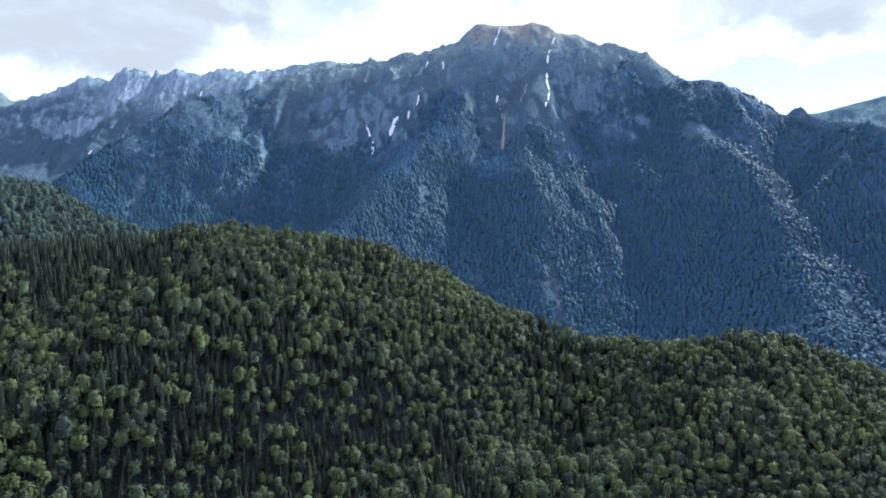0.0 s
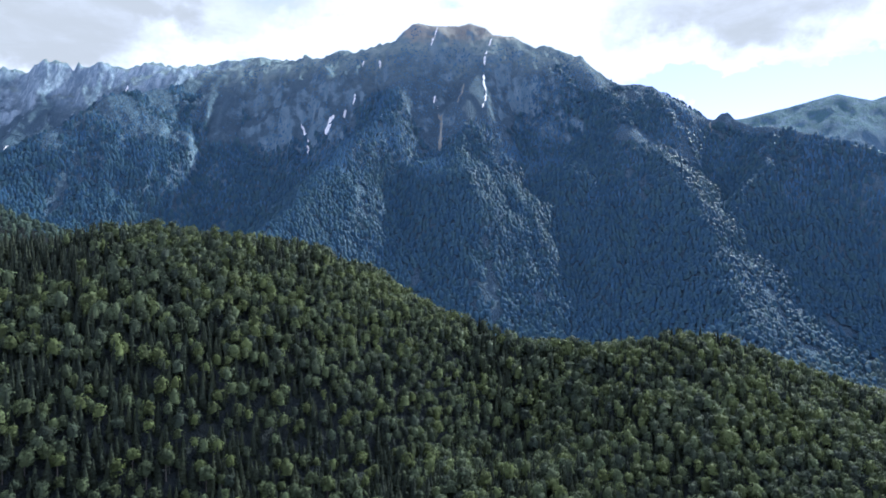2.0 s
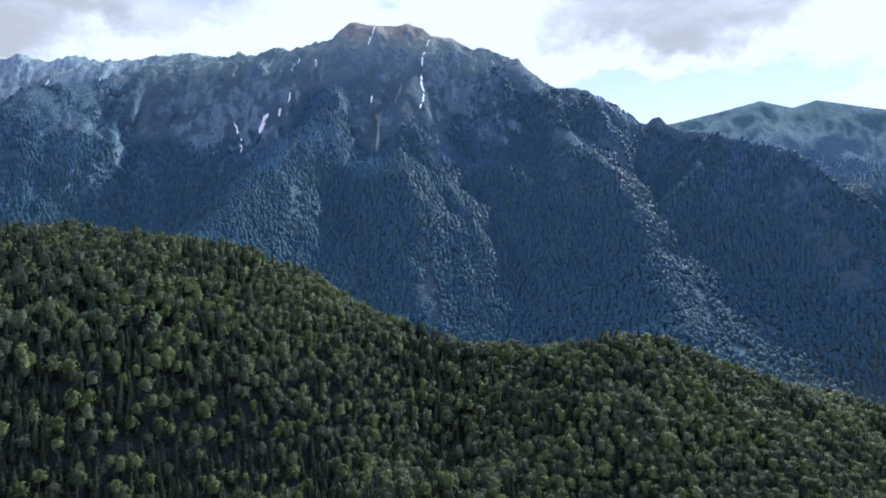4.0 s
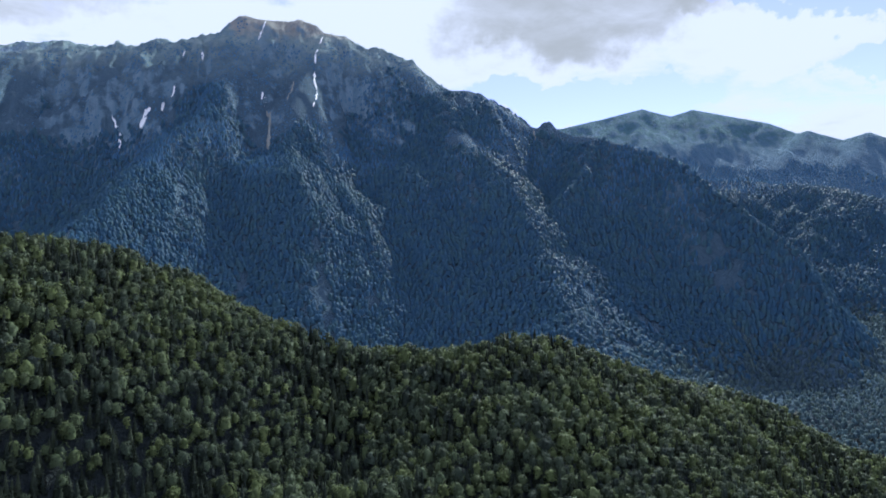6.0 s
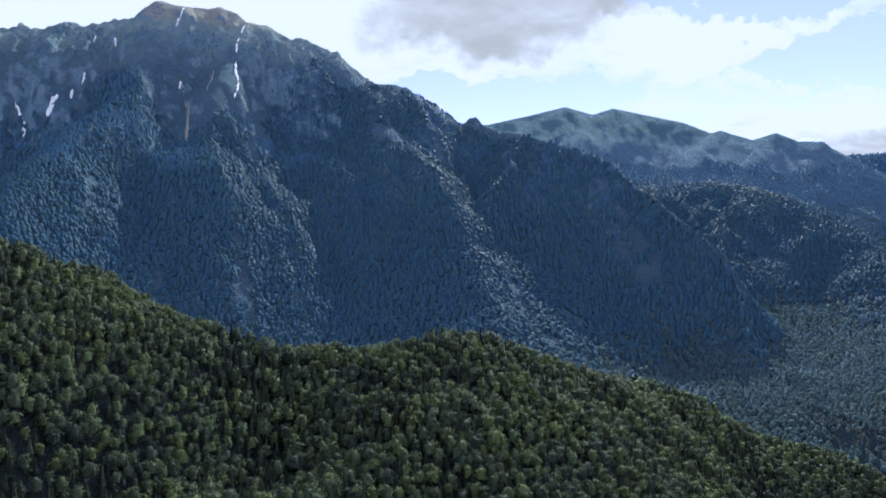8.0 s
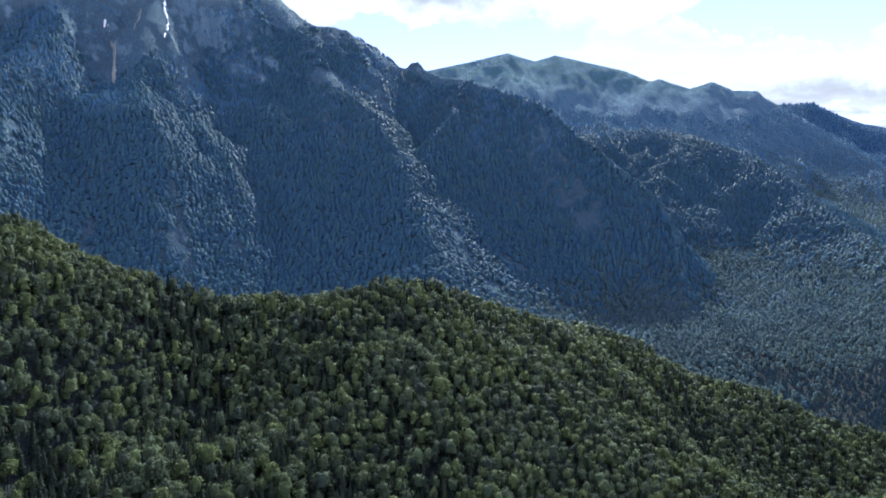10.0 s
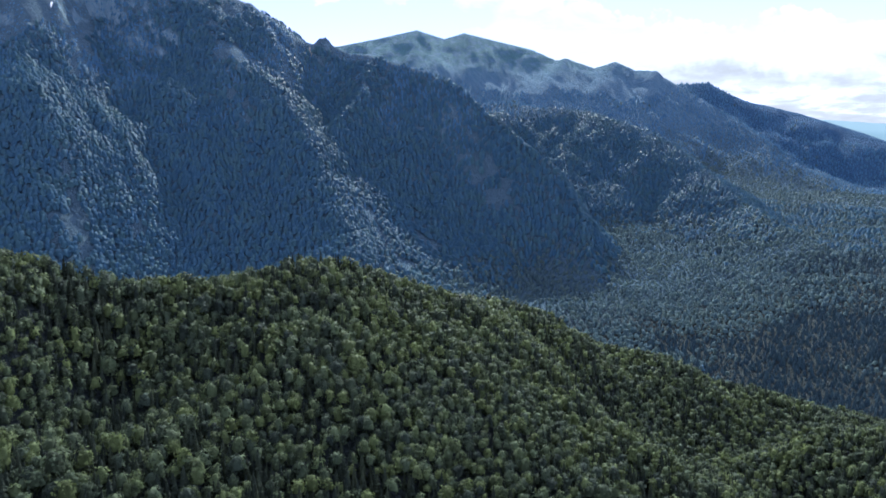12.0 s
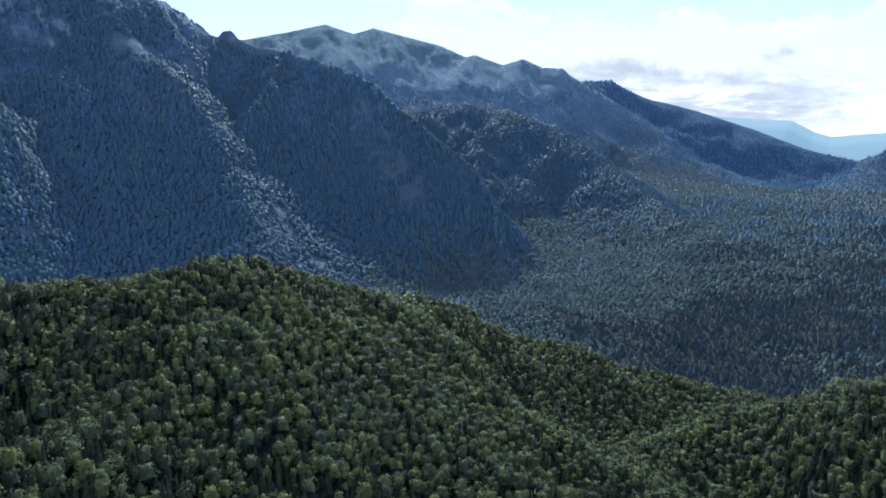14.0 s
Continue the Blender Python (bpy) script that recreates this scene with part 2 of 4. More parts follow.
def height(x, y):
    """Height of the ground over plan points, from the same ridges for land and trees."""
    shape = np.shape(x)
    x, y = np.ravel(np.asarray(x, float)), np.ravel(np.asarray(y, float))
    wx = x + 34 * fractal(x / 230, y / 230, 3, 4)
    wy = y + 34 * fractal(x / 230, y / 230, 7, 4)
    base = valley_floor(x, y)
    h = base + 10 * fractal(x / 260, y / 260, 11, 4)
    reach = 14.0
    near_s = np.full(x.shape, 1e9)
    for name in RIDGES:
        pts = RIDGES[name][0]
        lo, hi = min(p[0] for p in pts), max(p[0] for p in pts)
        lo2, hi2 = min(p[1] for p in pts), max(p[1] for p in pts)
        pad = 2300 if name in CRAGGY else 1500
        m = (x > lo - pad) & (x < hi + pad) & (y > lo2 - pad) & (y < hi2 + pad)
        if not m.any():
            continue
        craggy = name in CRAGGY
        f = 0.15
        if craggy:
            f = 1.1 if name[:3] in ("rib", "bay") else (step(fall(name, x[m], y[m])[1], 10, 260) * 1.7 + 0.1) * (0.45 if name == "far_range" else 1)
        hh, s = fall(name, x[m] * (1 - f) + wx[m] * f, y[m] * (1 - f) + wy[m] * f)
        if craggy or name == "dome":
            near_s[m] = np.minimum(near_s[m], s)
        a, b = np.maximum(h[m], hh), np.minimum(h[m], hh)
        h[m] = a + reach * 0.5 * np.exp(-(a - b) / reach)
    rough = step(y + 0.35 * x, 1350, 1900) * step(h - base, 20, 160) * (1 - 0.2 * step(x, 1400, 1800))
    away = step(near_s, 8, 180)
    up = step(h, 120, 480)
    ribs = (1 - np.abs(fractal(wx / 150, wy / 480, 21, 3)) * 2.6) * 27 + (1 - np.abs(fractal(wx / 52, wy / 150, 31, 3)) * 2.4) * 13
    calm = 1 - 0.8 * step(x, 1450, 1750) * step(y, 1900, 2300)
    h = h + rough * calm * (ribs - 30) * away * (0.8 + 0.2 * up)
    h = h + rough * calm * away * 30 * (1 - np.abs(fractal(x / 330, y / 330, 25, 2)) * 3)
    # gullies of the ranges past the valley
    past = step(x, 1450, 1750) * rough
    u, v = (wx - wy) * 0.707, (wx + wy) * 0.707
    h = h + past * step(near_s, 4, 120) * ((1 - np.abs(fractal(u / 120, v / 420, 61, 3)) * 2.6) * 20 + (1 - np.abs(fractal(u / 42, v / 130, 65, 3)) * 2.4) * 9 - 20)
    blade = 1 - np.abs(fractal(wx / 30, wy / 75, 45, 3)) * 2.2
    h = h + rough * calm * step(near_s, 0, 60) * (blade - 0.5) * (3 + 9 * up)
    h = h + rough * (0.3 + 0.7 * calm) * fractal(x / 26, y / 26, 41, 4) * (3 + 6 * up) * (0.15 + 0.85 * step(near_s, 0, 50))
    # teeth of the rocky crests, and buttresses that run down from them
    teeth = np.abs(fractal(x / 34, y / 34, 131, 3))
    h = h + rough * calm * step(h, 420, 560) * (1 - step(near_s, 6, 45)) * (teeth * 26 - 5) * np.where(x < 90, 1.0, 0.45)
    butt = 1 - np.abs(fractal(wx / 38, wy / 210, 137, 3)) * 2.5
    h = h + rough * calm * step(h, 250, 480) * step(near_s, 5, 70) * (butt - 0.4) * 11
    for line, wide, deep in GULLIES:
        h = h - gully(line, x, y, wide, deep)
    soft = (1 - rough) * step(np.hypot(x, y), 100, 300)
    h = h + soft * (7 * fractal(x / 90, y / 90, 51, 3))
    return h.reshape(shape)


# ---- materials ----
def material(name):
    m = bpy.data.materials.new(name)
    m.use_nodes = True
    nt = m.node_tree
    return m, nt, nt.nodes["Principled BSDF"]


def ground_material():
    m, nt, bsdf = material("mountain_ground")
    geo = nt.nodes.new("ShaderNodeNewGeometry")
    pos, nor = geo.outputs["Position"], geo.outputs["Normal"]
    sep = nt.nodes.new("ShaderNodeSeparateXYZ")
    nt.links.new(pos, sep.inputs[0])
    sn = nt.nodes.new("ShaderNodeSeparateXYZ")
    nt.links.new(nor, sn.inputs[0])
    big = noise_tex(nt, pos, 0.006, 6, 0.6)
    mid = noise_tex(nt, pos, 0.03, 7, 0.65)
    fine = noise_tex(nt, pos, 0.17, 5, 0.65)
    lean = nt.nodes.new("ShaderNodeVectorMath")      # streaks down the fall line of the faces
    lean.operation = "MULTIPLY"
    nt.links.new(pos, lean.inputs[0])
    lean.inputs[1].default_value = (1.0, 0.22, 0.2)
    streak = noise_tex(nt, lean.outputs[0], 0.055, 6, 0.68, 0.4)
    # turf, rock and scrub of the mountain are shifted to blue: haze in the colour
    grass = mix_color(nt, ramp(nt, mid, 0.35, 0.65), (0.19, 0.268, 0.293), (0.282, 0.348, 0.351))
    grass = mix_color(nt, ramp(nt, math_node(nt, "MULTIPLY_ADD", mid, 120.0, math_node(nt, "MULTIPLY_ADD", ramp(nt, sep.outputs[0], 110.0, 40.0), -200.0, sep.outputs[2])), 740.0, 810.0), grass, (0.34, 0.335, 0.31))      # lighter tan turf of the summit
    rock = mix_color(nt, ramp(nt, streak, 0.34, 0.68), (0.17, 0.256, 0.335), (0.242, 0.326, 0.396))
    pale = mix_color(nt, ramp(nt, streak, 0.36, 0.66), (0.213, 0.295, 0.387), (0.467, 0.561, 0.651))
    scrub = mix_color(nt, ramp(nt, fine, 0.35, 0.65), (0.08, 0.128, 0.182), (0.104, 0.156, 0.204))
    # bare limestone of the crags behind, its tone lightened and blued for haze
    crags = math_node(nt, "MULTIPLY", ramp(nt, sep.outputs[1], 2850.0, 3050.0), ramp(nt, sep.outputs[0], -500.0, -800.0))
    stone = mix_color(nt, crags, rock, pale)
    high = ramp(nt, math_node(nt, "MULTIPLY_ADD", math_node(nt, "SUBTRACT", big, 0.5), 500.0, sep.outputs[2]), 470.0, 720.0)
    steep = math_node(nt, "MULTIPLY_ADD", math_node(nt, "SUBTRACT", mid, 0.5), 0.55, sn.outputs[2])
    bare = ramp(nt, steep, 0.62, 0.42)
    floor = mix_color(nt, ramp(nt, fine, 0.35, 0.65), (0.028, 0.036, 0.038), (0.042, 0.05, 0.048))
    # past the near valley the ground changes to the haze-blue scrub tone
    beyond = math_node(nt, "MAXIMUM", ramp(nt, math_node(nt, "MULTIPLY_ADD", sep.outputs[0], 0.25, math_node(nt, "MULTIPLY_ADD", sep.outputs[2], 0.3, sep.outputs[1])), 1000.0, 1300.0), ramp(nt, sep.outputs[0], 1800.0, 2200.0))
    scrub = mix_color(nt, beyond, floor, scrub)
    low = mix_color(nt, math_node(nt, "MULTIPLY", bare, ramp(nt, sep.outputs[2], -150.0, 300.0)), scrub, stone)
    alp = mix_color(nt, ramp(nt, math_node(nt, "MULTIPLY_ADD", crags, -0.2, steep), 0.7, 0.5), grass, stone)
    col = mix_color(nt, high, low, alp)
    # rock and meadow of the back ranges, blue haze put into their colour
    hazed_range = mix_color(nt, ramp(nt, streak, 0.34, 0.66), (0.098, 0.172, 0.26), (0.15, 0.224, 0.3))
    hazed_range = mix_color(nt, math_node(nt, "MULTIPLY", ramp(nt, sep.outputs[2], 380.0, 560.0), ramp(nt, mid, 0.4, 0.56)), hazed_range, (0.095, 0.179, 0.206))
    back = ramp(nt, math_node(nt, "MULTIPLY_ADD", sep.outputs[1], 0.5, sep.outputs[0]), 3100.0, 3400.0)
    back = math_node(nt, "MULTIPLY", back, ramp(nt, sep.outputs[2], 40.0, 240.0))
    col = mix_color(nt, math_node(nt, "MULTIPLY", back, 0.93), col, hazed_range)
    # forest ground of the far right ridge: shade and haze painted as dark blue
    shaded_haze_forest = mix_color(nt, ramp(nt, fine, 0.3, 0.7), (0.043, 0.094, 0.186), (0.054, 0.107, 0.2))
    col = mix_color(nt, math_node(nt, "MULTIPLY", ramp(nt, math_node(nt, "MULTIPLY_ADD", big, 160.0, sep.outputs[0]), 3150.0, 3330.0), 0.9), col, shaded_haze_forest)
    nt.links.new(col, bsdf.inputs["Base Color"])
    bsdf.inputs["Roughness"].default_value = 0.95
    bsdf.inputs["Specular IOR Level"].default_value = 0.15
    bump = nt.nodes.new("ShaderNodeBump")
    bump.inputs["Strength"].default_value, bump.inputs["Distance"].default_value = 0.9, 10.0
    nt.links.new(math_node(nt, "ADD", math_node(nt, "ADD", fine, math_node(nt, "MULTIPLY", streak, 1.6)), math_node(nt, "MULTIPLY", mid, 1.6)), bump.inputs["Height"])
    nt.links.new(bump.outputs[0], bsdf.inputs["Normal"])
    return m


def leaf_material(name, dark, light, warm, translucent=0.25, vary=0.7, gloss=0.03, joined=True, soft=0.6, relief=1.2):
    """Foliage: varies from tree to tree and from leaf cluster to leaf cluster."""
    m, nt, bsdf = material(name)
    if joined:
        att = nt.nodes.new("ShaderNodeAttribute")
        att.attribute_name = "tree"
        tree = att.outputs["Fac"]
    else:
        tree = nt.nodes.new("ShaderNodeObjectInfo").outputs["Random"]
    geo = nt.nodes.new("ShaderNodeNewGeometry")
    leaf = geo.outputs["Random Per Island"]
    patch = noise_tex(nt, geo.outputs["Position"], 0.018, 3, 0.5)
    col = mix_color(nt, tree, dark, light)
    hue = math_node(nt, "FRACT", math_node(nt, "MULTIPLY", tree, 7.31))
    col = mix_color(nt, math_node(nt, "MULTIPLY", ramp(nt, math_node(nt, "MULTIPLY_ADD", patch, 0.8, math_node(nt, "MULTIPLY", hue, 0.6)), 0.6, 1.0), 0.65), col, warm)
    gain = nt.nodes.new("ShaderNodeVectorMath")
    gain.operation = "SCALE"
    nt.links.new(col, gain.inputs[0])
    nt.links.new(math_node(nt, "MULTIPLY_ADD", leaf, vary, 1 - vary / 2), gain.inputs["Scale"])
    nt.links.new(gain.outputs[0], bsdf.inputs["Base Color"])
    bsdf.inputs["Roughness"].default_value = 0.5
    bsdf.inputs["Specular IOR Level"].default_value = gloss
    bump = nt.nodes.new("ShaderNodeBump")
    bump.inputs["Strength"].default_value, bump.inputs["Distance"].default_value = 0.8, relief
    nt.links.new(noise_tex(nt, geo.outputs["Position"], 0.75, 4, 0.65), bump.inputs["Height"])
    # leaves turn their faces outwards from the crown: the crown shades as one round mass
    lie = nt.nodes.new("ShaderNodeAttribute")
    lie.attribute_name = "lie"
    turn = nt.nodes.new("ShaderNodeVectorTransform")
    turn.vector_type, turn.convert_from, turn.convert_to = "NORMAL", "OBJECT", "WORLD"
    nt.links.new(lie.outputs["Vector"], turn.inputs[0])
    lean = nt.nodes.new("ShaderNodeMix")
    lean.data_type = "VECTOR"
    lean.inputs[0].default_value = soft
    nt.links.new(geo.outputs["Normal"], lean.inputs[4])
    nt.links.new(turn.outputs[0], lean.inputs[5])
    nrm = nt.nodes.new("ShaderNodeVectorMath")
    nrm.operation = "NORMALIZE"
    nt.links.new(lean.outputs[1], nrm.inputs[0])
    nt.links.new(nrm.outputs[0], bump.inputs["Normal"])
    nt.links.new(bump.outputs[0], bsdf.inputs["Normal"])
    if translucent:
        tr = nt.nodes.new("ShaderNodeBsdfTranslucent")
        nt.links.new(gain.outputs[0], tr.inputs[0])
        mx = nt.nodes.new("ShaderNodeMixShader")
        mx.inputs[0].default_value = translucent
        nt.links.new(bsdf.outputs[0], mx.inputs[1])
        nt.links.new(tr.outputs[0], mx.inputs[2])
        nt.links.new(mx.outputs[0], nt.nodes["Material Output"].inputs["Surface"])
    return m


def bark_material():
    m, nt, bsdf = material("bark")
    geo = nt.nodes.new("ShaderNodeNewGeometry")
    col = mix_color(nt, noise_tex(nt, geo.outputs["Position"], 1.3, 5, 0.6), (0.07, 0.06, 0.05), (0.17, 0.15, 0.13))
    nt.links.new(col, bsdf.inputs["Base Color"])
    bsdf.inputs["Roughness"].default_value = 0.9
    return m


BEECH = ((0.045, 0.058, 0.044), (0.107, 0.133, 0.068), (0.145, 0.173, 0.054))
SPRUCE = ((0.024, 0.031, 0.024), (0.044, 0.054, 0.036), (0.06, 0.07, 0.04))
# the same trees farther off: haze painted in, bluer at each step
HAZED_HILL_BEECH = ((0.062, 0.088, 0.079), (0.101, 0.137, 0.108), (0.118, 0.153, 0.092))
HAZED_HILL_SPRUCE = ((0.037, 0.054, 0.063), (0.05, 0.07, 0.074), (0.059, 0.079, 0.073))
HAZED_MID_BEECH = ((0.077, 0.121, 0.146), (0.109, 0.16, 0.175), (0.127, 0.172, 0.152))
HAZED_MID_SPRUCE = ((0.04, 0.066, 0.087), (0.05, 0.081, 0.099), (0.057, 0.086, 0.097))
HAZED_FAR_BEECH = ((0.075, 0.146, 0.235), (0.092, 0.169, 0.247), (0.108, 0.187, 0.21))
HAZED_FAR_SPRUCE = ((0.097, 0.192, 0.331), (0.117, 0.217, 0.348), (0.14, 0.24, 0.315))
LEAF_BEECH, LEAF_SPRUCE = leaf_material("beech_leaves", *BEECH, 0.2, 1.0, gloss=0.06, soft=0.5), leaf_material("spruce_needles", *SPRUCE, 0.08, 0.5, soft=0.45)
LEAF_BEECH_ONE, LEAF_SPRUCE_ONE = leaf_material("beech_crown", *BEECH, 0.2, 1.0, gloss=0.06, joined=False, soft=0.5), leaf_material("spruce_crown", *SPRUCE, 0.08, 0.5, joined=False, soft=0.45)
LEAF_HILL_BEECH = leaf_material("hazed_hill_beech_leaves", *HAZED_HILL_BEECH, 0.2, 0.6, soft=0.5)
LEAF_HILL_SPRUCE = leaf_material("hazed_hill_spruce_needles", *HAZED_HILL_SPRUCE, 0.1, 0.3, soft=0.6)
LEAF_MID_BEECH = leaf_material("hazed_valley_beech_leaves", *HAZED_MID_BEECH, 0.25, 0.3, soft=0.5, relief=1.6)
LEAF_MID_SPRUCE = leaf_material("hazed_valley_spruce_needles", *HAZED_MID_SPRUCE, 0.15, 0.25, soft=0.6)
LEAF_FAR_BEECH = leaf_material("hazed_far_beech_leaves", *HAZED_FAR_BEECH, 0.4, 0.2, soft=0.88, relief=0.5)
LEAF_FAR_SPRUCE = leaf_material("hazed_far_spruce_needles", *HAZED_FAR_SPRUCE, 0.4, 0.15, soft=0.88, relief=0.5)
BARK = bark_material()
GROUND = ground_material()


# ---- the land: one sheet to the horizon ----
def mesh_object(name, verts, faces, mat, smooth=False):
    """verts: n x 3; faces: m x 3 or m x 4 indices."""
    me = bpy.data.meshes.new(name)
    k = faces.shape[1]
    me.vertices.add(len(verts))
    me.vertices.foreach_set("co", np.ascontiguousarray(verts, np.float32).ravel())
    me.loops.add(faces.size)
    me.loops.foreach_set("vertex_index", np.ascontiguousarray(faces, np.int32).ravel())
    me.polygons.add(len(faces))
    me.polygons.foreach_set("loop_start", np.arange(0, faces.size, k, dtype=np.int32))
    me.polygons.foreach_set("use_smooth", np.full(len(faces), smooth))
    me.update(calc_edges=True)
    me.materials.append(mat)
    return new(name, me)


def build_land():
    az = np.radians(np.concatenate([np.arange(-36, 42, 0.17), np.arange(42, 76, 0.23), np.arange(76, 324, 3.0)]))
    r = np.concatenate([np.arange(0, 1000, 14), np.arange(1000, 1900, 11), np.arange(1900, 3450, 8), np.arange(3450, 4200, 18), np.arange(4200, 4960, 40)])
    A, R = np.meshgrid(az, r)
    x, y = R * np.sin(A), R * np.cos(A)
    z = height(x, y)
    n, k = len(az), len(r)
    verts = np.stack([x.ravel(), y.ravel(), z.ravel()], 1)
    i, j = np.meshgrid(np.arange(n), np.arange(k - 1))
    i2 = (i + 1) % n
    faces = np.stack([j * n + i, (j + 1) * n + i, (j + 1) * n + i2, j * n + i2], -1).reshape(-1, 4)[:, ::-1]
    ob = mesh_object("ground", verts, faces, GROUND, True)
    tagged(ob, "forested mountain land with grey limestone crags and alpine meadow", "terrain", kind="structure")


build_land()


def distant_ridge():
    """Mountains past the end of the valley; their pale haze is painted as emission."""
    m, nt, bsdf = material("distant_haze_glow")
    geo = nt.nodes.new("ShaderNodeNewGeometry")
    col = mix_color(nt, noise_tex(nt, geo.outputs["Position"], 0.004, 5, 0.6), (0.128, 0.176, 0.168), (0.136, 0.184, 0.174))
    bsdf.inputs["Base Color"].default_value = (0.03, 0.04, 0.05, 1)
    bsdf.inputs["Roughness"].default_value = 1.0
    # the ridge gives off its own even glow in place of lit haze
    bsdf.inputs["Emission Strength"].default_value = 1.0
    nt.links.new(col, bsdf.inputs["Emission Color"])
    crest = [(3900, 2900, 330), (4314, 2289, 249), (4402, 2109, 233), (4539, 1786, 200), (4582, 1668, 130), (4612, 1582, 105), (4691, 1315, 122), (4769, 978, 129), (4840, 300, 150)]
    t = np.linspace(0, len(crest) - 1, 160)
    c = np.array(crest, float)
    x, y, z = (np.interp(t, np.arange(len(crest)), c[:, i]) for i in range(3))
    z = z + 6 * fractal(x / 120, y / 120, 5, 4)
    k = len(x)
    rows = [np.stack([x + s * 0.97, y + s * 0.2, z - drop], 1) for s, drop in ((-900, 520), (-420, 240), (-150, 70), (0, 0), (60, 60), (110, 400))]
    v = np.concatenate(rows)
    i, j = np.meshgrid(np.arange(k - 1), np.arange(len(rows) - 1))
    f = np.stack([j * k + i, j * k + i + 1, (j + 1) * k + i + 1, (j + 1) * k + i], -1).reshape(-1, 4)
    tagged(mesh_object("backdrop", v, f, m, True), "distant mountain ridge beyond the valley, its pale blue haze self-lit", "mountain", kind="structure")


distant_ridge()


# ---- trees ----
rng = np.random.default_rng(7)


def unit(v):
    return v / np.maximum(np.linalg.norm(v, axis=-1, keepdims=True), 1e-9)


OCTA_V = np.array([(1, 0, 0), (-1, 0, 0), (0, 1, 0), (0, -1, 0), (0, 0, 1), (0, 0, -1)], float)
OCTA_F = np.array([(0, 2, 4), (2, 1, 4), (1, 3, 4), (3, 0, 4), (2, 0, 5), (1, 2, 5), (3, 1, 5), (0, 3, 5)])


def stack(pieces):
    """Joins (verts, faces) pieces."""
    vs, fs, k = [], [], 0
    for v, f in pieces:
        vs.append(v), fs.append(f + k)
        k += len(v)
    return np.concatenate(vs), np.concatenate(fs)


def leaves(center, radius, n, size):
    """n leaf clusters round a clump: triangles that lie loosely on its skin."""
    d = unit(rng.normal(size=(n, 3)))
    d[:, 2] = np.where(d[:, 2] < -0.35, -d[:, 2], d[:, 2])
    p = center + d * radius * rng.uniform(0.78, 1.12, (n, 1))
    nor = unit(d + rng.normal(size=(n, 3)) * 0.5)
    a = unit(np.cross(nor, rng.normal(size=(n, 3))))
    b = np.cross(nor, a)
    s = size * rng.uniform(0.6, 1.35, (n, 1))
    v = np.stack([p + a * s, p - a * s * 0.6 + b * s * 0.9, p - a * s * 0.6 - b * s * 0.9], 1).reshape(-1, 3)
    return v, np.arange(3 * n).reshape(n, 3)


def dome(center, radius, rise, around, rings, lumps, bulge=0.34, low=112):
    """A lumpy leaf dome, open below: clumps swell out of it."""
    knots = unit(rng.normal(size=(lumps, 3)) + (0, 0, 0.45))
    swell = rng.uniform(0.75, 1.15, lumps)
    polar = np.radians(np.linspace(24 if rings > 2 else 38, low, rings))
    turn = rng.uniform(0, 6.28)
    d = [(0.0, 0.0, 1.0)]
    for i, p in enumerate(polar):
        a = turn + (np.arange(around) + 0.5 * (i % 2)) * 2 * np.pi / around
        d += list(zip(np.sin(p) * np.cos(a), np.sin(p) * np.sin(a), np.full(around, np.cos(p))))
    d = unit(np.array(d) + rng.normal(size=(len(d), 3)) * (0.9 / around) * 0.35)
    near = np.exp(-np.arccos(np.clip(d @ knots.T, -1, 1)) ** 2 / (2 * (0.95 / math.sqrt(lumps)) ** 2)) * swell
    r = 1 - bulge + bulge * 1.5 * near.max(1) + rng.uniform(-0.05, 0.05, len(d))
    v = d * r[:, None] * (radius, radius, rise)
    v[:, 2] = np.where(v[:, 2] < 0, v[:, 2] * 1.6, v[:, 2])
    v = v + np.asarray(center)
    f = [(0, 1 + i, 1 + (i + 1) % around) for i in range(around)]
    for k in range(rings - 1):
        for i in range(around):
            a, b = 1 + k * around + i, 1 + k * around + (i + 1) % around
            c, e = a + around, b + around
            f += [(a, c, b), (b, c, e)] if k % 2 else [(a, c, e), (a, e, b)]
    return v, np.array(f)


def beech_crown(around, rings, sprays, size):
    """A broad crown on a hidden stem: leaf sprays that lie on swelling clumps round a dark core, 11 to 14 m over its base."""
    H, R = rng.uniform(11.6, 14.2), rng.uniform(2.8, 4.1)
    rise = R * rng.uniform(1.0, 1.35)
    c = np.array([0, 0, H - rise])
    knots = unit(rng.normal(size=(9, 3)) + (0, 0, 0.5))
    d = unit(rng.normal(size=(sprays, 3)))
    d[:, 2] = np.where(d[:, 2] < -0.6, -d[:, 2], d[:, 2])
    near = np.exp(-np.arccos(np.clip(d @ knots.T, -1, 1)) ** 2 / 0.16)
    lump = d + 0.55 * (near[:, :, None] * (d[:, None] - knots[None])).sum(1)
    nor = unit(lump + rng.normal(size=(sprays, 3)) * 0.38)
    p = d * (0.78 + 0.3 * near.max(1) + rng.uniform(-0.06, 0.08, sprays))[:, None] * (R, R, rise)
    p[:, 2] = np.where(p[:, 2] < 0, p[:, 2] * 1.6, p[:, 2])
    p = p + c
    a = unit(np.cross(nor, rng.normal(size=(sprays, 3))))
    b = np.cross(nor, a)
    s = size * rng.uniform(0.6, 1.3, (sprays, 1))
    v = np.stack([p + a * s, p - a * s * 0.6 + b * s * 0.9, p - a * s * 0.6 - b * s * 0.9], 1).reshape(-1, 3)
    return stack([dome(c, R * 0.84, rise * 0.84, around, rings, 6), (v, np.arange(3 * sprays).reshape(-1, 3))])


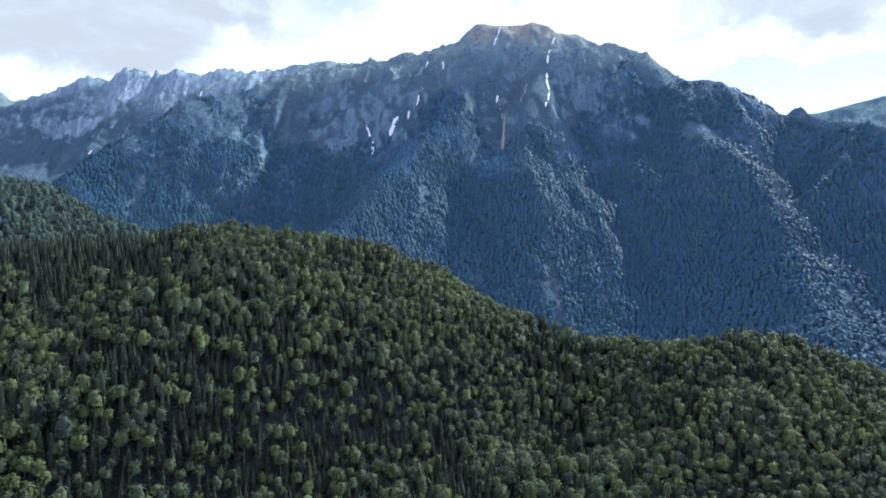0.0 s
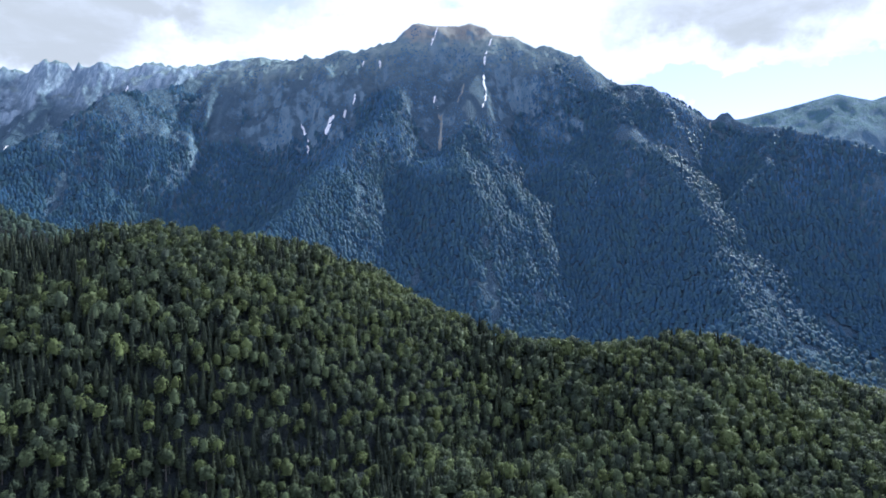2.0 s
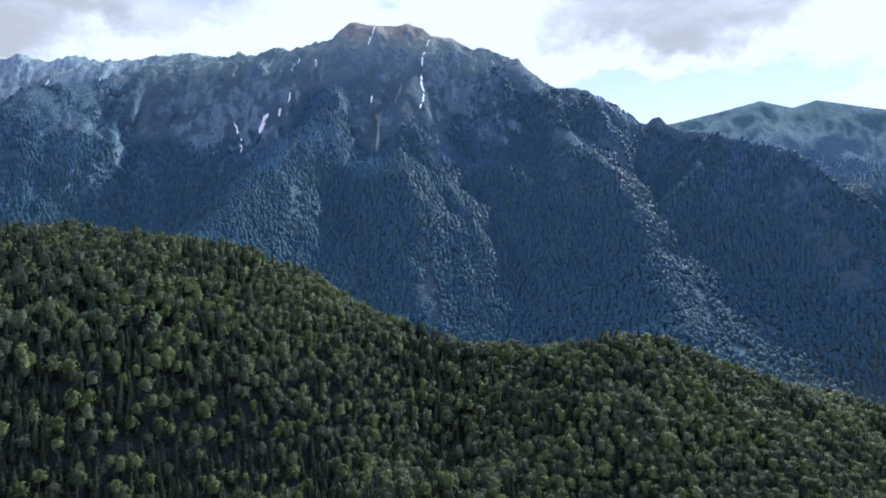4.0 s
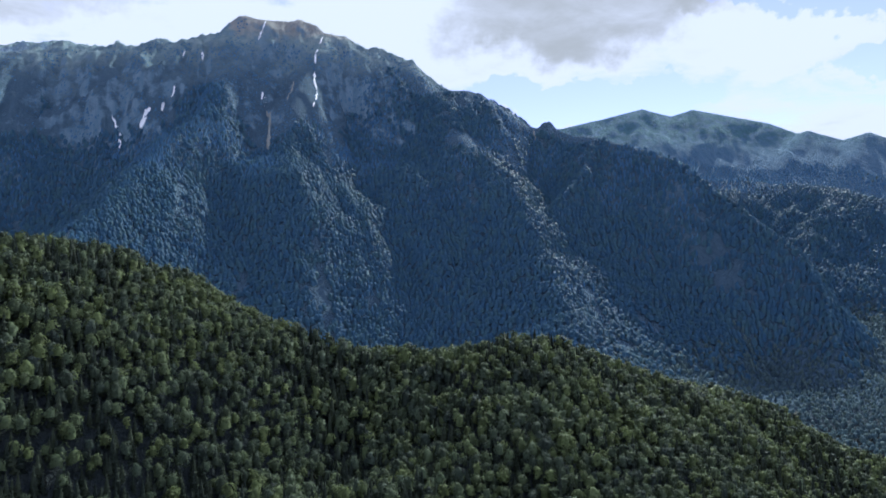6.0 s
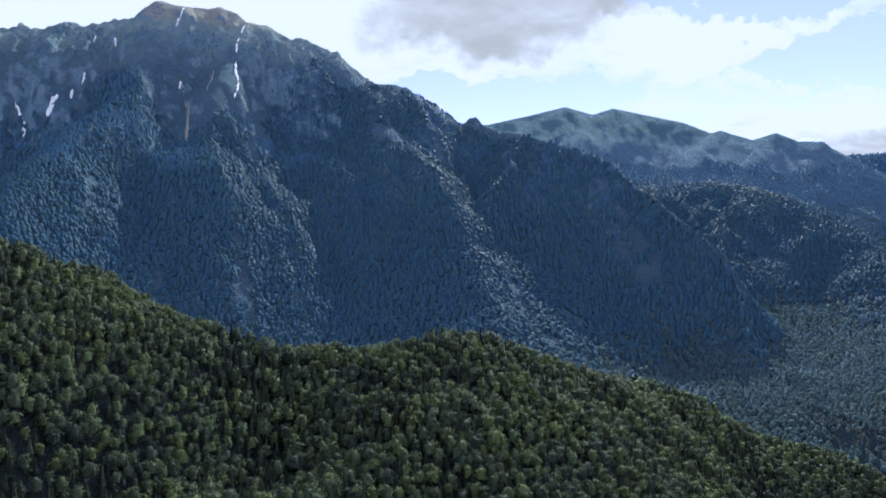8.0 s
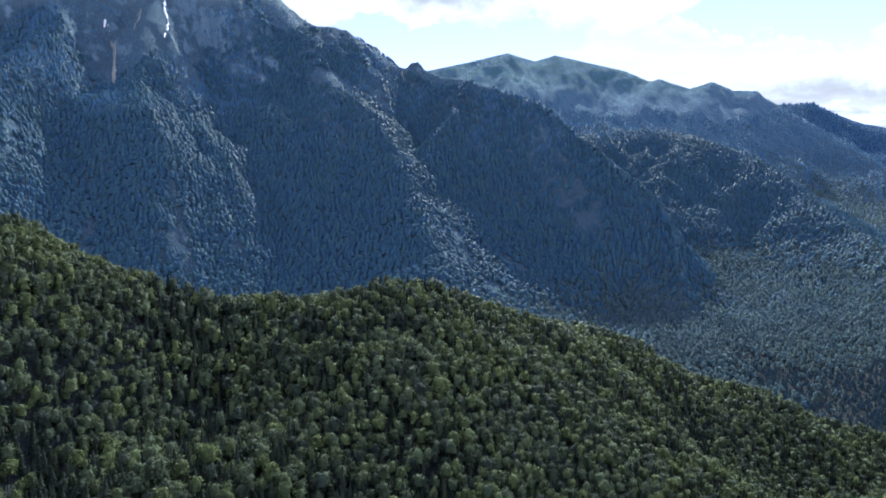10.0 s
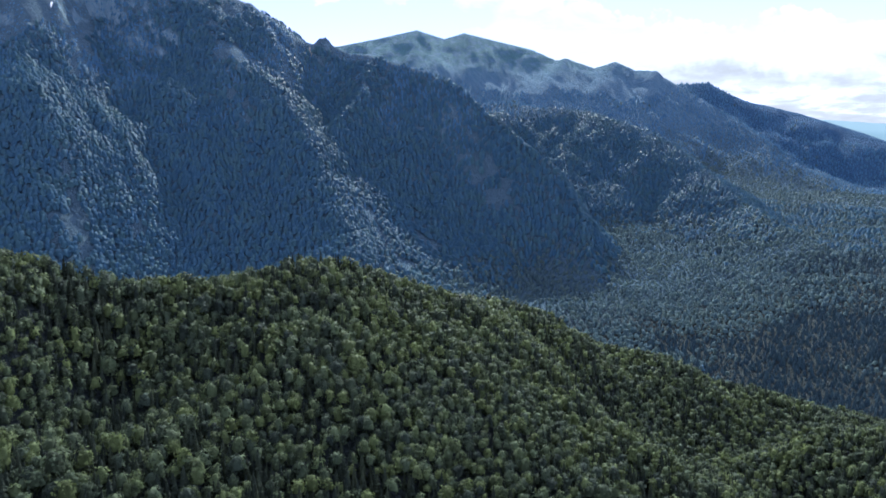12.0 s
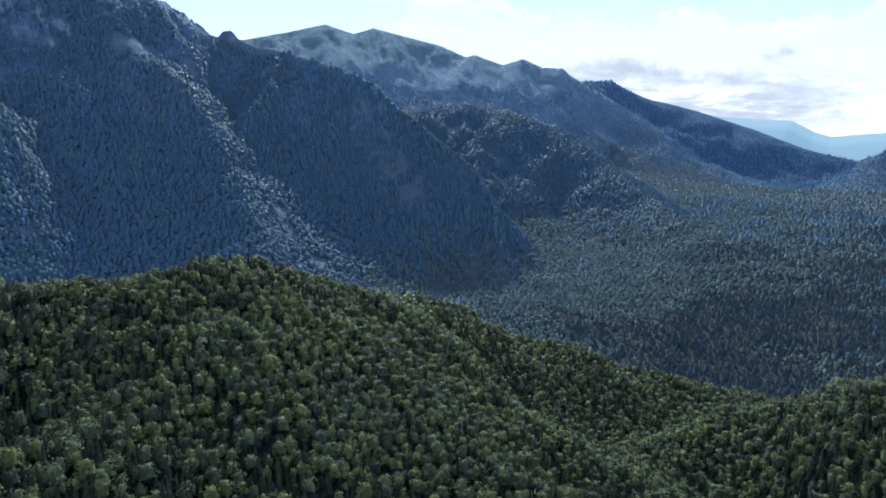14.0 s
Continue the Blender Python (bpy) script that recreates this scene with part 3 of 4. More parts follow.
def fine_beech_crown():
    """A crown seen closer: a core dome and a dozen leafy boughs round it."""
    H, R = rng.uniform(12, 14), rng.uniform(3.4, 4.4)
    rise = R * rng.uniform(1.05, 1.3)
    c = np.array([0, 0, H - rise])
    out = [dome(c, R * 0.8, rise * 0.82, 9, 4, 6)]
    for i in range(13):
        t = (i + 0.5) / 13
        p, a = math.acos(1 - 1.25 * t), i * 2.399 + rng.uniform(-0.3, 0.3)
        d = np.array([math.sin(p) * math.cos(a), math.sin(p) * math.sin(a), math.cos(p)])
        q, r = c + d * (R * 0.74, R * 0.74, rise * 0.78), R * rng.uniform(0.3, 0.44)
        out.append(dome(q, r, r * 0.85, 6, 3, 4, 0.4, 125))
        out.append(leaves(q, r * 1.05, 26, 0.3))
    return stack(out)


def spruce_crown(tiers, arms, core=True):
    H, R = rng.uniform(12.4, 15.8), rng.uniform(2.7, 3.4)
    out = []
    for i in range(tiers):
        u = i / tiers
        z = H * (0.08 + 0.9 * u)
        r = R * (1 - u) ** 0.85 + 0.25
        k = max(4, round(arms * (1 - 0.45 * u)))
        ang = rng.uniform(0, 6.28) + np.arange(k) * 2 * np.pi / k + rng.uniform(-0.25, 0.25, k)
        rr = r * rng.uniform(0.6, 1.25, k)
        zj = z + rng.uniform(-0.45, 0.45, k) * H / tiers
        drop = rr * rng.uniform(0.3, 0.6, k)
        w = rr * rng.uniform(0.34, 0.52, k)
        ca, sa = np.cos(ang), np.sin(ang)
        top = np.stack([ca * 0.1, sa * 0.1, zj + 0.05 * H], 1)
        tip = np.stack([ca * rr, sa * rr, zj - drop], 1)
        mid = rr * 0.55
        l = np.stack([ca * mid - sa * w, sa * mid + ca * w, zj - drop * 0.7], 1)
        q = np.stack([ca * mid + sa * w, sa * mid - ca * w, zj - drop * 0.7], 1)
        v = np.stack([top, l, tip, q], 1).reshape(-1, 3)
        b = np.arange(k)[:, None] * 4
        out.append((v, np.concatenate([b + (0, 1, 2), b + (0, 2, 3)])))
    if core:
        k = 5
        a = np.arange(k) * 2 * np.pi / k
        v = np.concatenate([np.stack([np.cos(a) * R * 0.72, np.sin(a) * R * 0.72, np.full(k, H * 0.12)], 1), [(0, 0, H)]])
        out.append((v, np.array([(i, (i + 1) % k, k) for i in range(k)])))
    return stack(out)


def far_beech():
    """A far crown: a ragged dome."""
    H, R = rng.uniform(11, 14), rng.uniform(3.9, 5.2)
    rise = R * rng.uniform(0.95, 1.25)
    return dome((0, 0, H - rise), R, rise, 5, 2, 4, 0.3, 95)


def far_spruce():
    """A far spruce: a skirted cone with a drooping hem."""
    H, R, k = rng.uniform(11, 14.5), rng.uniform(2.9, 3.8), 6
    a = np.arange(k) * 2 * np.pi / k + rng.uniform(0, 6.28)
    rows = []
    for z, r in ((0.12, 1.0), (0.55, 0.56)):
        q = R * r * rng.uniform(0.75, 1.25, k)
        rows.append(np.stack([np.cos(a) * q, np.sin(a) * q, H * z + rng.uniform(-0.7, 0.7, k)], 1))
    v = np.concatenate(rows + [[(0, 0, H)]])
    f = []
    for i in range(k):
        n = (i + 1) % k
        f += [(i, n, k + n), (i, k + n, k + i), (k + i, k + n, 2 * k)]
    return v, np.array(f)


def scatter(x0, x1, y0, y1, gap):
    """A jittered planting grid."""
    gx, gy = np.meshgrid(np.arange(x0, x1, gap), np.arange(y0, y1, gap))
    gx = gx + (np.arange(gx.shape[0]) % 2)[:, None] * gap * 0.5
    return gx.ravel() + rng.uniform(-0.5, 0.5, gx.size) * gap, gy.ravel() + rng.uniform(-0.5, 0.5, gx.size) * gap


def is_spruce(x, y):
    """Where spruce stands among the beech: stands and single trees."""
    n = fractal(x / 75, y / 75, 71, 3) + 0.35 * wave(x / 17, y / 17, 77)
    dark = 0.03 + step(-x, 120, 230) * step(y, 380, 450) * 1.2 + step(-x, -20, 80) * (1 - step(y, 350, 430)) * 0.14          # the spruce stand on the shady shoulder
    return n + dark + rng.uniform(-0.8, 0.8, x.shape) > 0.22


def crown_lie(tv, up=0.25):
    """Outward direction of each leaf of a crown."""
    top, low = tv[:, 2].max(), tv[:, 2].min()
    d = tv - (0, 0, low + 0.4 * (top - low))
    d[:, 2] = d[:, 2] * 0.8 + up * (top - low) * 0.3
    return unit(d)


def plant(name, label, x, y, kinds, mat, sizes=(0.78, 1.28), sink=0.6, slope=0.0):
    """Joins one wood of many trees into one mesh."""
    z = height(x, y) - sink
    if slope:
        e = 16.0
        g = np.stack([height(x - e, y) - height(x + e, y), height(x, y - e) - height(x, y + e), np.full(len(x), 2 * e)], 1)
        g = unit(g)
    ls = []
    which = rng.integers(0, len(kinds), len(x))
    vs, fs, ts, k = [], [], [], 0
    for i, (tv, tf) in enumerate(kinds):
        m = which == i
        n = int(m.sum())
        if not n:
            continue
        a = rng.uniform(0, 6.283, n)
        s = sizes[0] + (sizes[1] - sizes[0]) * rng.uniform(0, 1, n) ** 1.4
        s = s * (1 + (0.07 if "far" in name else 0.2) * wave(x[m] / 48, y[m] / 48, 123))          # stands of younger and older trees
        tall = s * rng.uniform(0.88, 1.12, n)
        ca, sa = np.cos(a) * s, np.sin(a) * s
        v = np.empty((n, len(tv), 3), np.float32)
        v[:, :, 0] = ca[:, None] * tv[:, 0] - sa[:, None] * tv[:, 1] + x[m][:, None]
        v[:, :, 1] = sa[:, None] * tv[:, 0] + ca[:, None] * tv[:, 1] + y[m][:, None]
        v[:, :, 2] = tall[:, None] * tv[:, 2] + z[m][:, None]
        if slope:          # crowns are sheared along the slope so that no dark undersides show in view
            drop = g[m] / np.maximum(g[m][:, 2:], 0.55)
            v[:, :, 2] -= 0.95 * ((v[:, :, 0] - x[m][:, None]) * drop[:, :1] + (v[:, :, 1] - y[m][:, None]) * drop[:, 1:2])
        lie = crown_lie(tv.copy())
        l = np.empty((n, len(tv), 3), np.float32)
        l[:, :, 0] = np.cos(a)[:, None] * lie[:, 0] - np.sin(a)[:, None] * lie[:, 1]
        l[:, :, 1] = np.sin(a)[:, None] * lie[:, 0] + np.cos(a)[:, None] * lie[:, 1]
        l[:, :, 2] = lie[:, 2]
        if slope:
            l = l * (1 - slope) + g[m][:, None, :] * slope
        ls.append(l.reshape(-1, 3))
        f = tf[None] + (np.arange(n) * len(tv))[:, None, None] + k
        vs.append(v.reshape(-1, 3)), fs.append(f.reshape(-1, 3))
        ts.append(np.repeat(rng.uniform(0, 1, n), len(tv)))
        k += n * len(tv)
    ob = mesh_object(name, np.concatenate(vs), np.concatenate(fs), mat, "beech" in name or "far" in name or "back" in name)
    att = ob.data.attributes.new("tree", "FLOAT", "POINT")
    att.data.foreach_set("value", np.concatenate(ts).astype(np.float32))
    out = ob.data.attributes.new("lie", "FLOAT_VECTOR", "POINT")
    out.data.foreach_set("vector", np.concatenate(ls).astype(np.float32).ravel())
    return tagged(ob, label, "forest", kind="stuff")


def flat_mesh(name, v, f, mat):
    me = bpy.data.meshes.new(name)
    me.from_pydata(v.tolist(), [], f.tolist())
    me.polygons.foreach_set("use_smooth", np.full(len(f), name == "crown"))
    me.materials.append(mat)
    return me


def trunk_shape(H, r, limbs, limb_len):
    """A tapered trunk with limbs that reach into the crown."""
    def tube(p, q, r0, r1, k=5):
        p, q = np.array(p, float), np.array(q, float)
        d = unit(q - p)
        a = unit(np.cross(d, (0.3, 0.9, 0.2)))
        b = np.cross(d, a)
        ang = np.arange(k) * 2 * np.pi / k
        ring = np.cos(ang)[:, None] * a + np.sin(ang)[:, None] * b
        v = np.concatenate([p + ring * r0, q + ring * r1])
        return v, np.array([t for i in range(k) for t in ((i, (i + 1) % k, k + i), ((i + 1) % k, k + (i + 1) % k, k + i))])
    out = [tube((0, 0, -1), (0.1, 0.1, H * 0.45), r, r * 0.7), tube((0.1, 0.1, H * 0.45), (0, 0, H * 0.92), r * 0.7, r * 0.15)]
    for i in range(limbs):
        z = H * (0.35 + 0.5 * i / limbs)
        a = i * 2.4
        out.append(tube((0, 0, z), (math.cos(a) * limb_len, math.sin(a) * limb_len, z + limb_len * 0.6), r * 0.35, r * 0.08, 4))
    return stack(out)


def single_tree(name, crown, trunk, leaf):
    tree = new(name)
    for part_name, (v, f), mat in (("trunk", trunk, BARK), ("crown", crown, leaf)):
        ob = new(part_name, flat_mesh(part_name, v, f, mat))
        if part_name == "crown":
            out = ob.data.attributes.new("lie", "FLOAT_VECTOR", "POINT")
            out.data.foreach_set("vector", crown_lie(v.copy()).astype(np.float32).ravel())
        ob.parent = tree
    return tree


EYE = (5.0, 55.0)                       # where the drone ends its flight, in plan
POOL = {}
POOL["beech_a"] = [beech_crown(6, 3, 76, 0.63) for _ in range(7)]
POOL["spruce_a"] = [spruce_crown(6, 7) for _ in range(6)]
POOL["beech_b"] = [beech_crown(5, 2, 46, 0.8) for _ in range(7)]
POOL["spruce_b"] = [spruce_crown(5, 5) for _ in range(6)]
POOL["beech_c"] = [beech_crown(5, 2, 18, 1.1) for _ in range(6)]
POOL["spruce_c"] = [spruce_crown(3, 4, True) for _ in range(5)]
POOL["beech_d"] = [far_beech() for _ in range(9)]
POOL["spruce_d"] = [far_spruce() for _ in range(6)]


def near_woods():
    x, y = scatter(-560, 960, -20, 760, 4.3)
    d = np.hypot(x - EYE[0], y - EYE[1])
    az = np.degrees(np.arctan2(x, y))
    crest_y = np.interp(x, [p[0] for p in RIDGES["near_hill"][0]], [p[1] for p in RIDGES["near_hill"][0]])
    ahead = (d > 285) & (az > -42) & (az < 76)
    front = ahead & (y < crest_y + 45)
    x, y, d = x[front], y[front], d[front]
    sp = is_spruce(x, y)
    first = np.argsort(np.where(d > 308, d, 9999))[:300]      # the 300 nearest to the camera's end point that come into its view
    alone = np.zeros(len(x), bool)
    alone[first] = True
    # the nearest trees, each a thing of its own
    beech = [single_tree("beech_tree", fine_beech_crown(), trunk_shape(13, 0.28, 6, 1.9), LEAF_BEECH_ONE) for _ in range(5)]
    spruce = [single_tree("spruce_tree", spruce_crown(14, 12), trunk_shape(14, 0.24, 0, 0), LEAF_SPRUCE_ONE) for _ in range(4)]
    for t in beech:
        tagged(t, "tall leafy green beech tree on the forested slope", "tree", "trees of the near slope")
    for t in spruce:
        tagged(t, "slender dark green spruce tree on the forested slope", "tree", "trees of the near slope")
    used = set()
    for i in first:
        kinds = spruce if sp[i] else beech
        k = int(rng.integers(len(kinds)))
        s = float(rng.uniform(0.6, 1.15))
        m = pose(x[i], y[i], float(height(x[i], y[i])) - 0.6, 0, 0, float(rng.uniform(0, 360)))
        t = kinds[k]
        if t.name in used:
            t = copy_thing(t, m)
        else:
            used.add(t.name)
            t.matrix_basis = m
        t.scale = (s, s, s * float(rng.uniform(0.9, 1.1)))
    rest = ~alone
    for tag, lo, hi in (("a", 0, 410), ("b", 410, 580), ("c", 580, 2000)):
        m = rest & (d >= lo) & (d < hi)
        plant("beech_wood", "dense leafy green beech wood on the slope", x[m & ~sp], y[m & ~sp], POOL["beech_" + tag], LEAF_BEECH)
        plant("spruce_wood", "dark green spruces among the beeches", x[m & sp], y[m & sp], POOL["spruce_" + tag], LEAF_SPRUCE, (0.75, 1.2))


def far_woods():
    x, y = scatter(-1500, 2300, 300, 2700, 8.3)
    d = np.hypot(x - EYE[0], y - EYE[1])
    az = np.degrees(np.arctan2(x, y))
    crest_y = np.interp(x, [p[0] for p in RIDGES["near_hill"][0]], [p[1] for p in RIDGES["near_hill"][0]])
    m = (az > -40) & (az < 74) & (d > 560) & (y > np.where(x < 700, crest_y + 45, 60)) & (d < 2750)
    m &= ~((x > 560) & (x < 960) & (y < 760) & (y < crest_y + 45))
    x, y, d = x[m], y[m], d[m]
    z = height(x, y)
    e = 6.0
    slope = np.hypot(height(x + e, y) - z, height(x, y + e) - z) / e
    limit = 400 + 190 * fractal(x / 180, y / 180, 81, 4) * 2
    keep = (z < limit) & (slope < 1.9 + 0.8 * fractal(x / 40, y / 40, 85, 3) + 0.9 * (1 - step(z, 150, 300)))
    keep &= (fractal(x / 42, y / 260, 141, 3) + 0.25 * wave(x / 15, y / 15, 143) < 0.46) | (z - valley_floor(x, y) < 90)      # open gullies
    crest_s = np.minimum(fall("crest", x, y)[1], np.where(y > 1850, fall("crest_right", x, y)[1], 99))
    keep &= crest_s > 30
    keep &= (rng.uniform(0, 1, len(x)) < 0.4) | (x < -350) | (x > 640) | (y > 1250) | (z > -170)      # the valley behind the near hill
    keep &= (rng.uniform(0, 1, len(x)) < 1.0 - 0.4 * step(z, limit - 160, limit))
    x, y, z = x[keep], y[keep], z[keep]
    n = fractal(x / 130, y / 130, 91, 3) + step(z, -40, 300) * 0.6 + step(x, 640, 800) * (1 - step(y, 640 + 0.25 * (1000 - x), 900)) * 0.75 + rng.uniform(-0.4, 0.4, len(x))
    sp = n > np.where(z - valley_floor(x, y) > 90, 0.62, 0.42)
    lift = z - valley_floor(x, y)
    # haze by distance: farther and higher trees get the bluer leaf colours
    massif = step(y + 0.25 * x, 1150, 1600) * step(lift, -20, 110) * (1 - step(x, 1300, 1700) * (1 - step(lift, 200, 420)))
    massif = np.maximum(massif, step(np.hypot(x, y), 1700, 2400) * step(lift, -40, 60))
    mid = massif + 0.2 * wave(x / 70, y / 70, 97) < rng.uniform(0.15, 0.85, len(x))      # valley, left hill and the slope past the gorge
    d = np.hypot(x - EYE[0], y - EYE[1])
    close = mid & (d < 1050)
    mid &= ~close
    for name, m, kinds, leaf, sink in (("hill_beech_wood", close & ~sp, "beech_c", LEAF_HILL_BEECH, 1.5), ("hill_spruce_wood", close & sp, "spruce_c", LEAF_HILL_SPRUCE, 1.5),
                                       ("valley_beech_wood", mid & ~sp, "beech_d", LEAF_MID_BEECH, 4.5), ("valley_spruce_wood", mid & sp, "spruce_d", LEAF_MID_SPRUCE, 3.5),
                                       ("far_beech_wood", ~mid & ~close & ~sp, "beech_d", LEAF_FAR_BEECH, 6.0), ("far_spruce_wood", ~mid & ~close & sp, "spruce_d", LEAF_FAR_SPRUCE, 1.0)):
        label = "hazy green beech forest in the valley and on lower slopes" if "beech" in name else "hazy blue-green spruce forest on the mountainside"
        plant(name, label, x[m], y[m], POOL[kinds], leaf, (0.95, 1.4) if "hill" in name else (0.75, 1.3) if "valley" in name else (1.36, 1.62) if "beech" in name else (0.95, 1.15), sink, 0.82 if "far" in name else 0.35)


def back_woods():
    """Forest of the back slopes past the valley."""
    x, y = scatter(1400, 3560, 60, 3300, 13.0)
    z = height(x, y)
    m = ((np.hypot(x, y) > 2740) | (x > 2290)) & (z < 330 + 120 * fractal(x / 200, y / 200, 111, 3) + 130 * step(x, 3250, 3450)) & (x / y > 0.42) & (x / y < 6)
    x, y, z = x[m], y[m], z[m]
    lift = z - valley_floor(x, y)
    low = 1 - step(lift, 60, 260)
    broad = low * (1 - step(x, 2600, 3100)) + 0.25 * wave(x / 90, y / 90, 117) > rng.uniform(0.1, 0.9, len(x))
    dark = ~broad & (step(x + 0.25 * y, 3350, 3750) + 0.3 * wave(x / 110, y / 110, 119) > rng.uniform(0.1, 0.9, len(x)))
    pale = ~broad & ~dark
    # all three woods take leaf colours with haze painted in
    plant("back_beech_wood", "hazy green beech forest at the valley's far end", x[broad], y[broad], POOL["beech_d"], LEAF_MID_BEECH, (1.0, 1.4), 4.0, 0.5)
    plant("back_spruce_wood", "hazy blue spruce forest on the far ridge", x[dark], y[dark], POOL["spruce_d"], LEAF_FAR_SPRUCE, (1.0, 1.4), 3.0, 0.6)
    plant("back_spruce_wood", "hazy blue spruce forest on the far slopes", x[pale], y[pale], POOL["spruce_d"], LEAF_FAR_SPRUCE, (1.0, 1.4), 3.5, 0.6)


def dwarf_pine():
    """A low spreading bush."""
    R, H = rng.uniform(2.2, 3.6), rng.uniform(2.0, 3.4)
    k = 5
    a = np.arange(k) * 2 * np.pi / k
    ring = np.stack([np.cos(a) * R, np.sin(a) * R, np.full(k, 0.1)], 1) * rng.uniform(0.7, 1.25, (k, 1))
    return np.concatenate([ring, [(rng.uniform(-0.6, 0.6), rng.uniform(-0.6, 0.6), H)]]), np.array([(i, (i + 1) % k, k) for i in range(k)])


def high_scrub():
    """Dwarf pine on the slopes over the tree line."""
    x, y = scatter(-1250, 1150, 1750, 2950, 7.5)
    z = height(x, y)
    n = fractal(x / 70, y / 110, 101, 4)
    keep = (z > 180) & (z < 640 + 250 * n) & (n + rng.uniform(-0.25, 0.25, len(x)) > -0.05) & (np.degrees(np.arctan2(x, y)) > -36)
    keep &= (fall("crest", x, y)[1] > 14) & (y < 2900)
    # the bushes share the far spruce colour, haze included
    plant("dwarf_pine_scrub", "hazy blue dwarf pine scrub on the rocky high slopes", x[keep], y[keep], [dwarf_pine() for _ in range(8)], LEAF_FAR_SPRUCE, (0.6, 1.4), 0.8, 0.8)


def home_woods():
    """Forest under and behind the drone's launch slope."""
    x, y = scatter(-520, 620, -620, 330, 15.0)
    d = np.hypot(x - EYE[0], y - EYE[1])
    az = np.degrees(np.arctan2(x, y))
    m = ((d <= 285) | (((az <= -42) | (az >= 76)) & (d < 560))) & (d > 150)
    plant("home_beech_wood", "dense green beech wood on the slope below", x[m], y[m], POOL["beech_d"], LEAF_BEECH, (1.1, 1.6))
    x, y = scatter(-150, 160, -100, 210, 6.6)
    m = np.hypot(x - EYE[0], y - EYE[1]) <= 152
    x, y = x[m], y[m]
    sp = is_spruce(x, y)
    plant("home_beech_wood", "dense green beech wood on the slope below", x[~sp], y[~sp], POOL["beech_b"], LEAF_BEECH, (0.95, 1.35))
    plant("home_spruce_wood", "dark green spruces among the beeches", x[sp], y[sp], POOL["spruce_b"], LEAF_SPRUCE, (0.85, 1.25))


near_woods()
home_woods()
far_woods()
back_woods()
high_scrub()


# ---- old snow in the gullies ----
def snow_material():
    m, nt, bsdf = material("old_snow")
    geo = nt.nodes.new("ShaderNodeNewGeometry")
    col = mix_color(nt, noise_tex(nt, geo.outputs["Position"], 0.12, 5, 0.6), (0.8, 0.8, 0.8), (0.92, 0.93, 0.94))
    nt.links.new(col, bsdf.inputs["Base Color"])
    bsdf.inputs["Roughness"].default_value = 0.7
    return m


SNOW = snow_material()


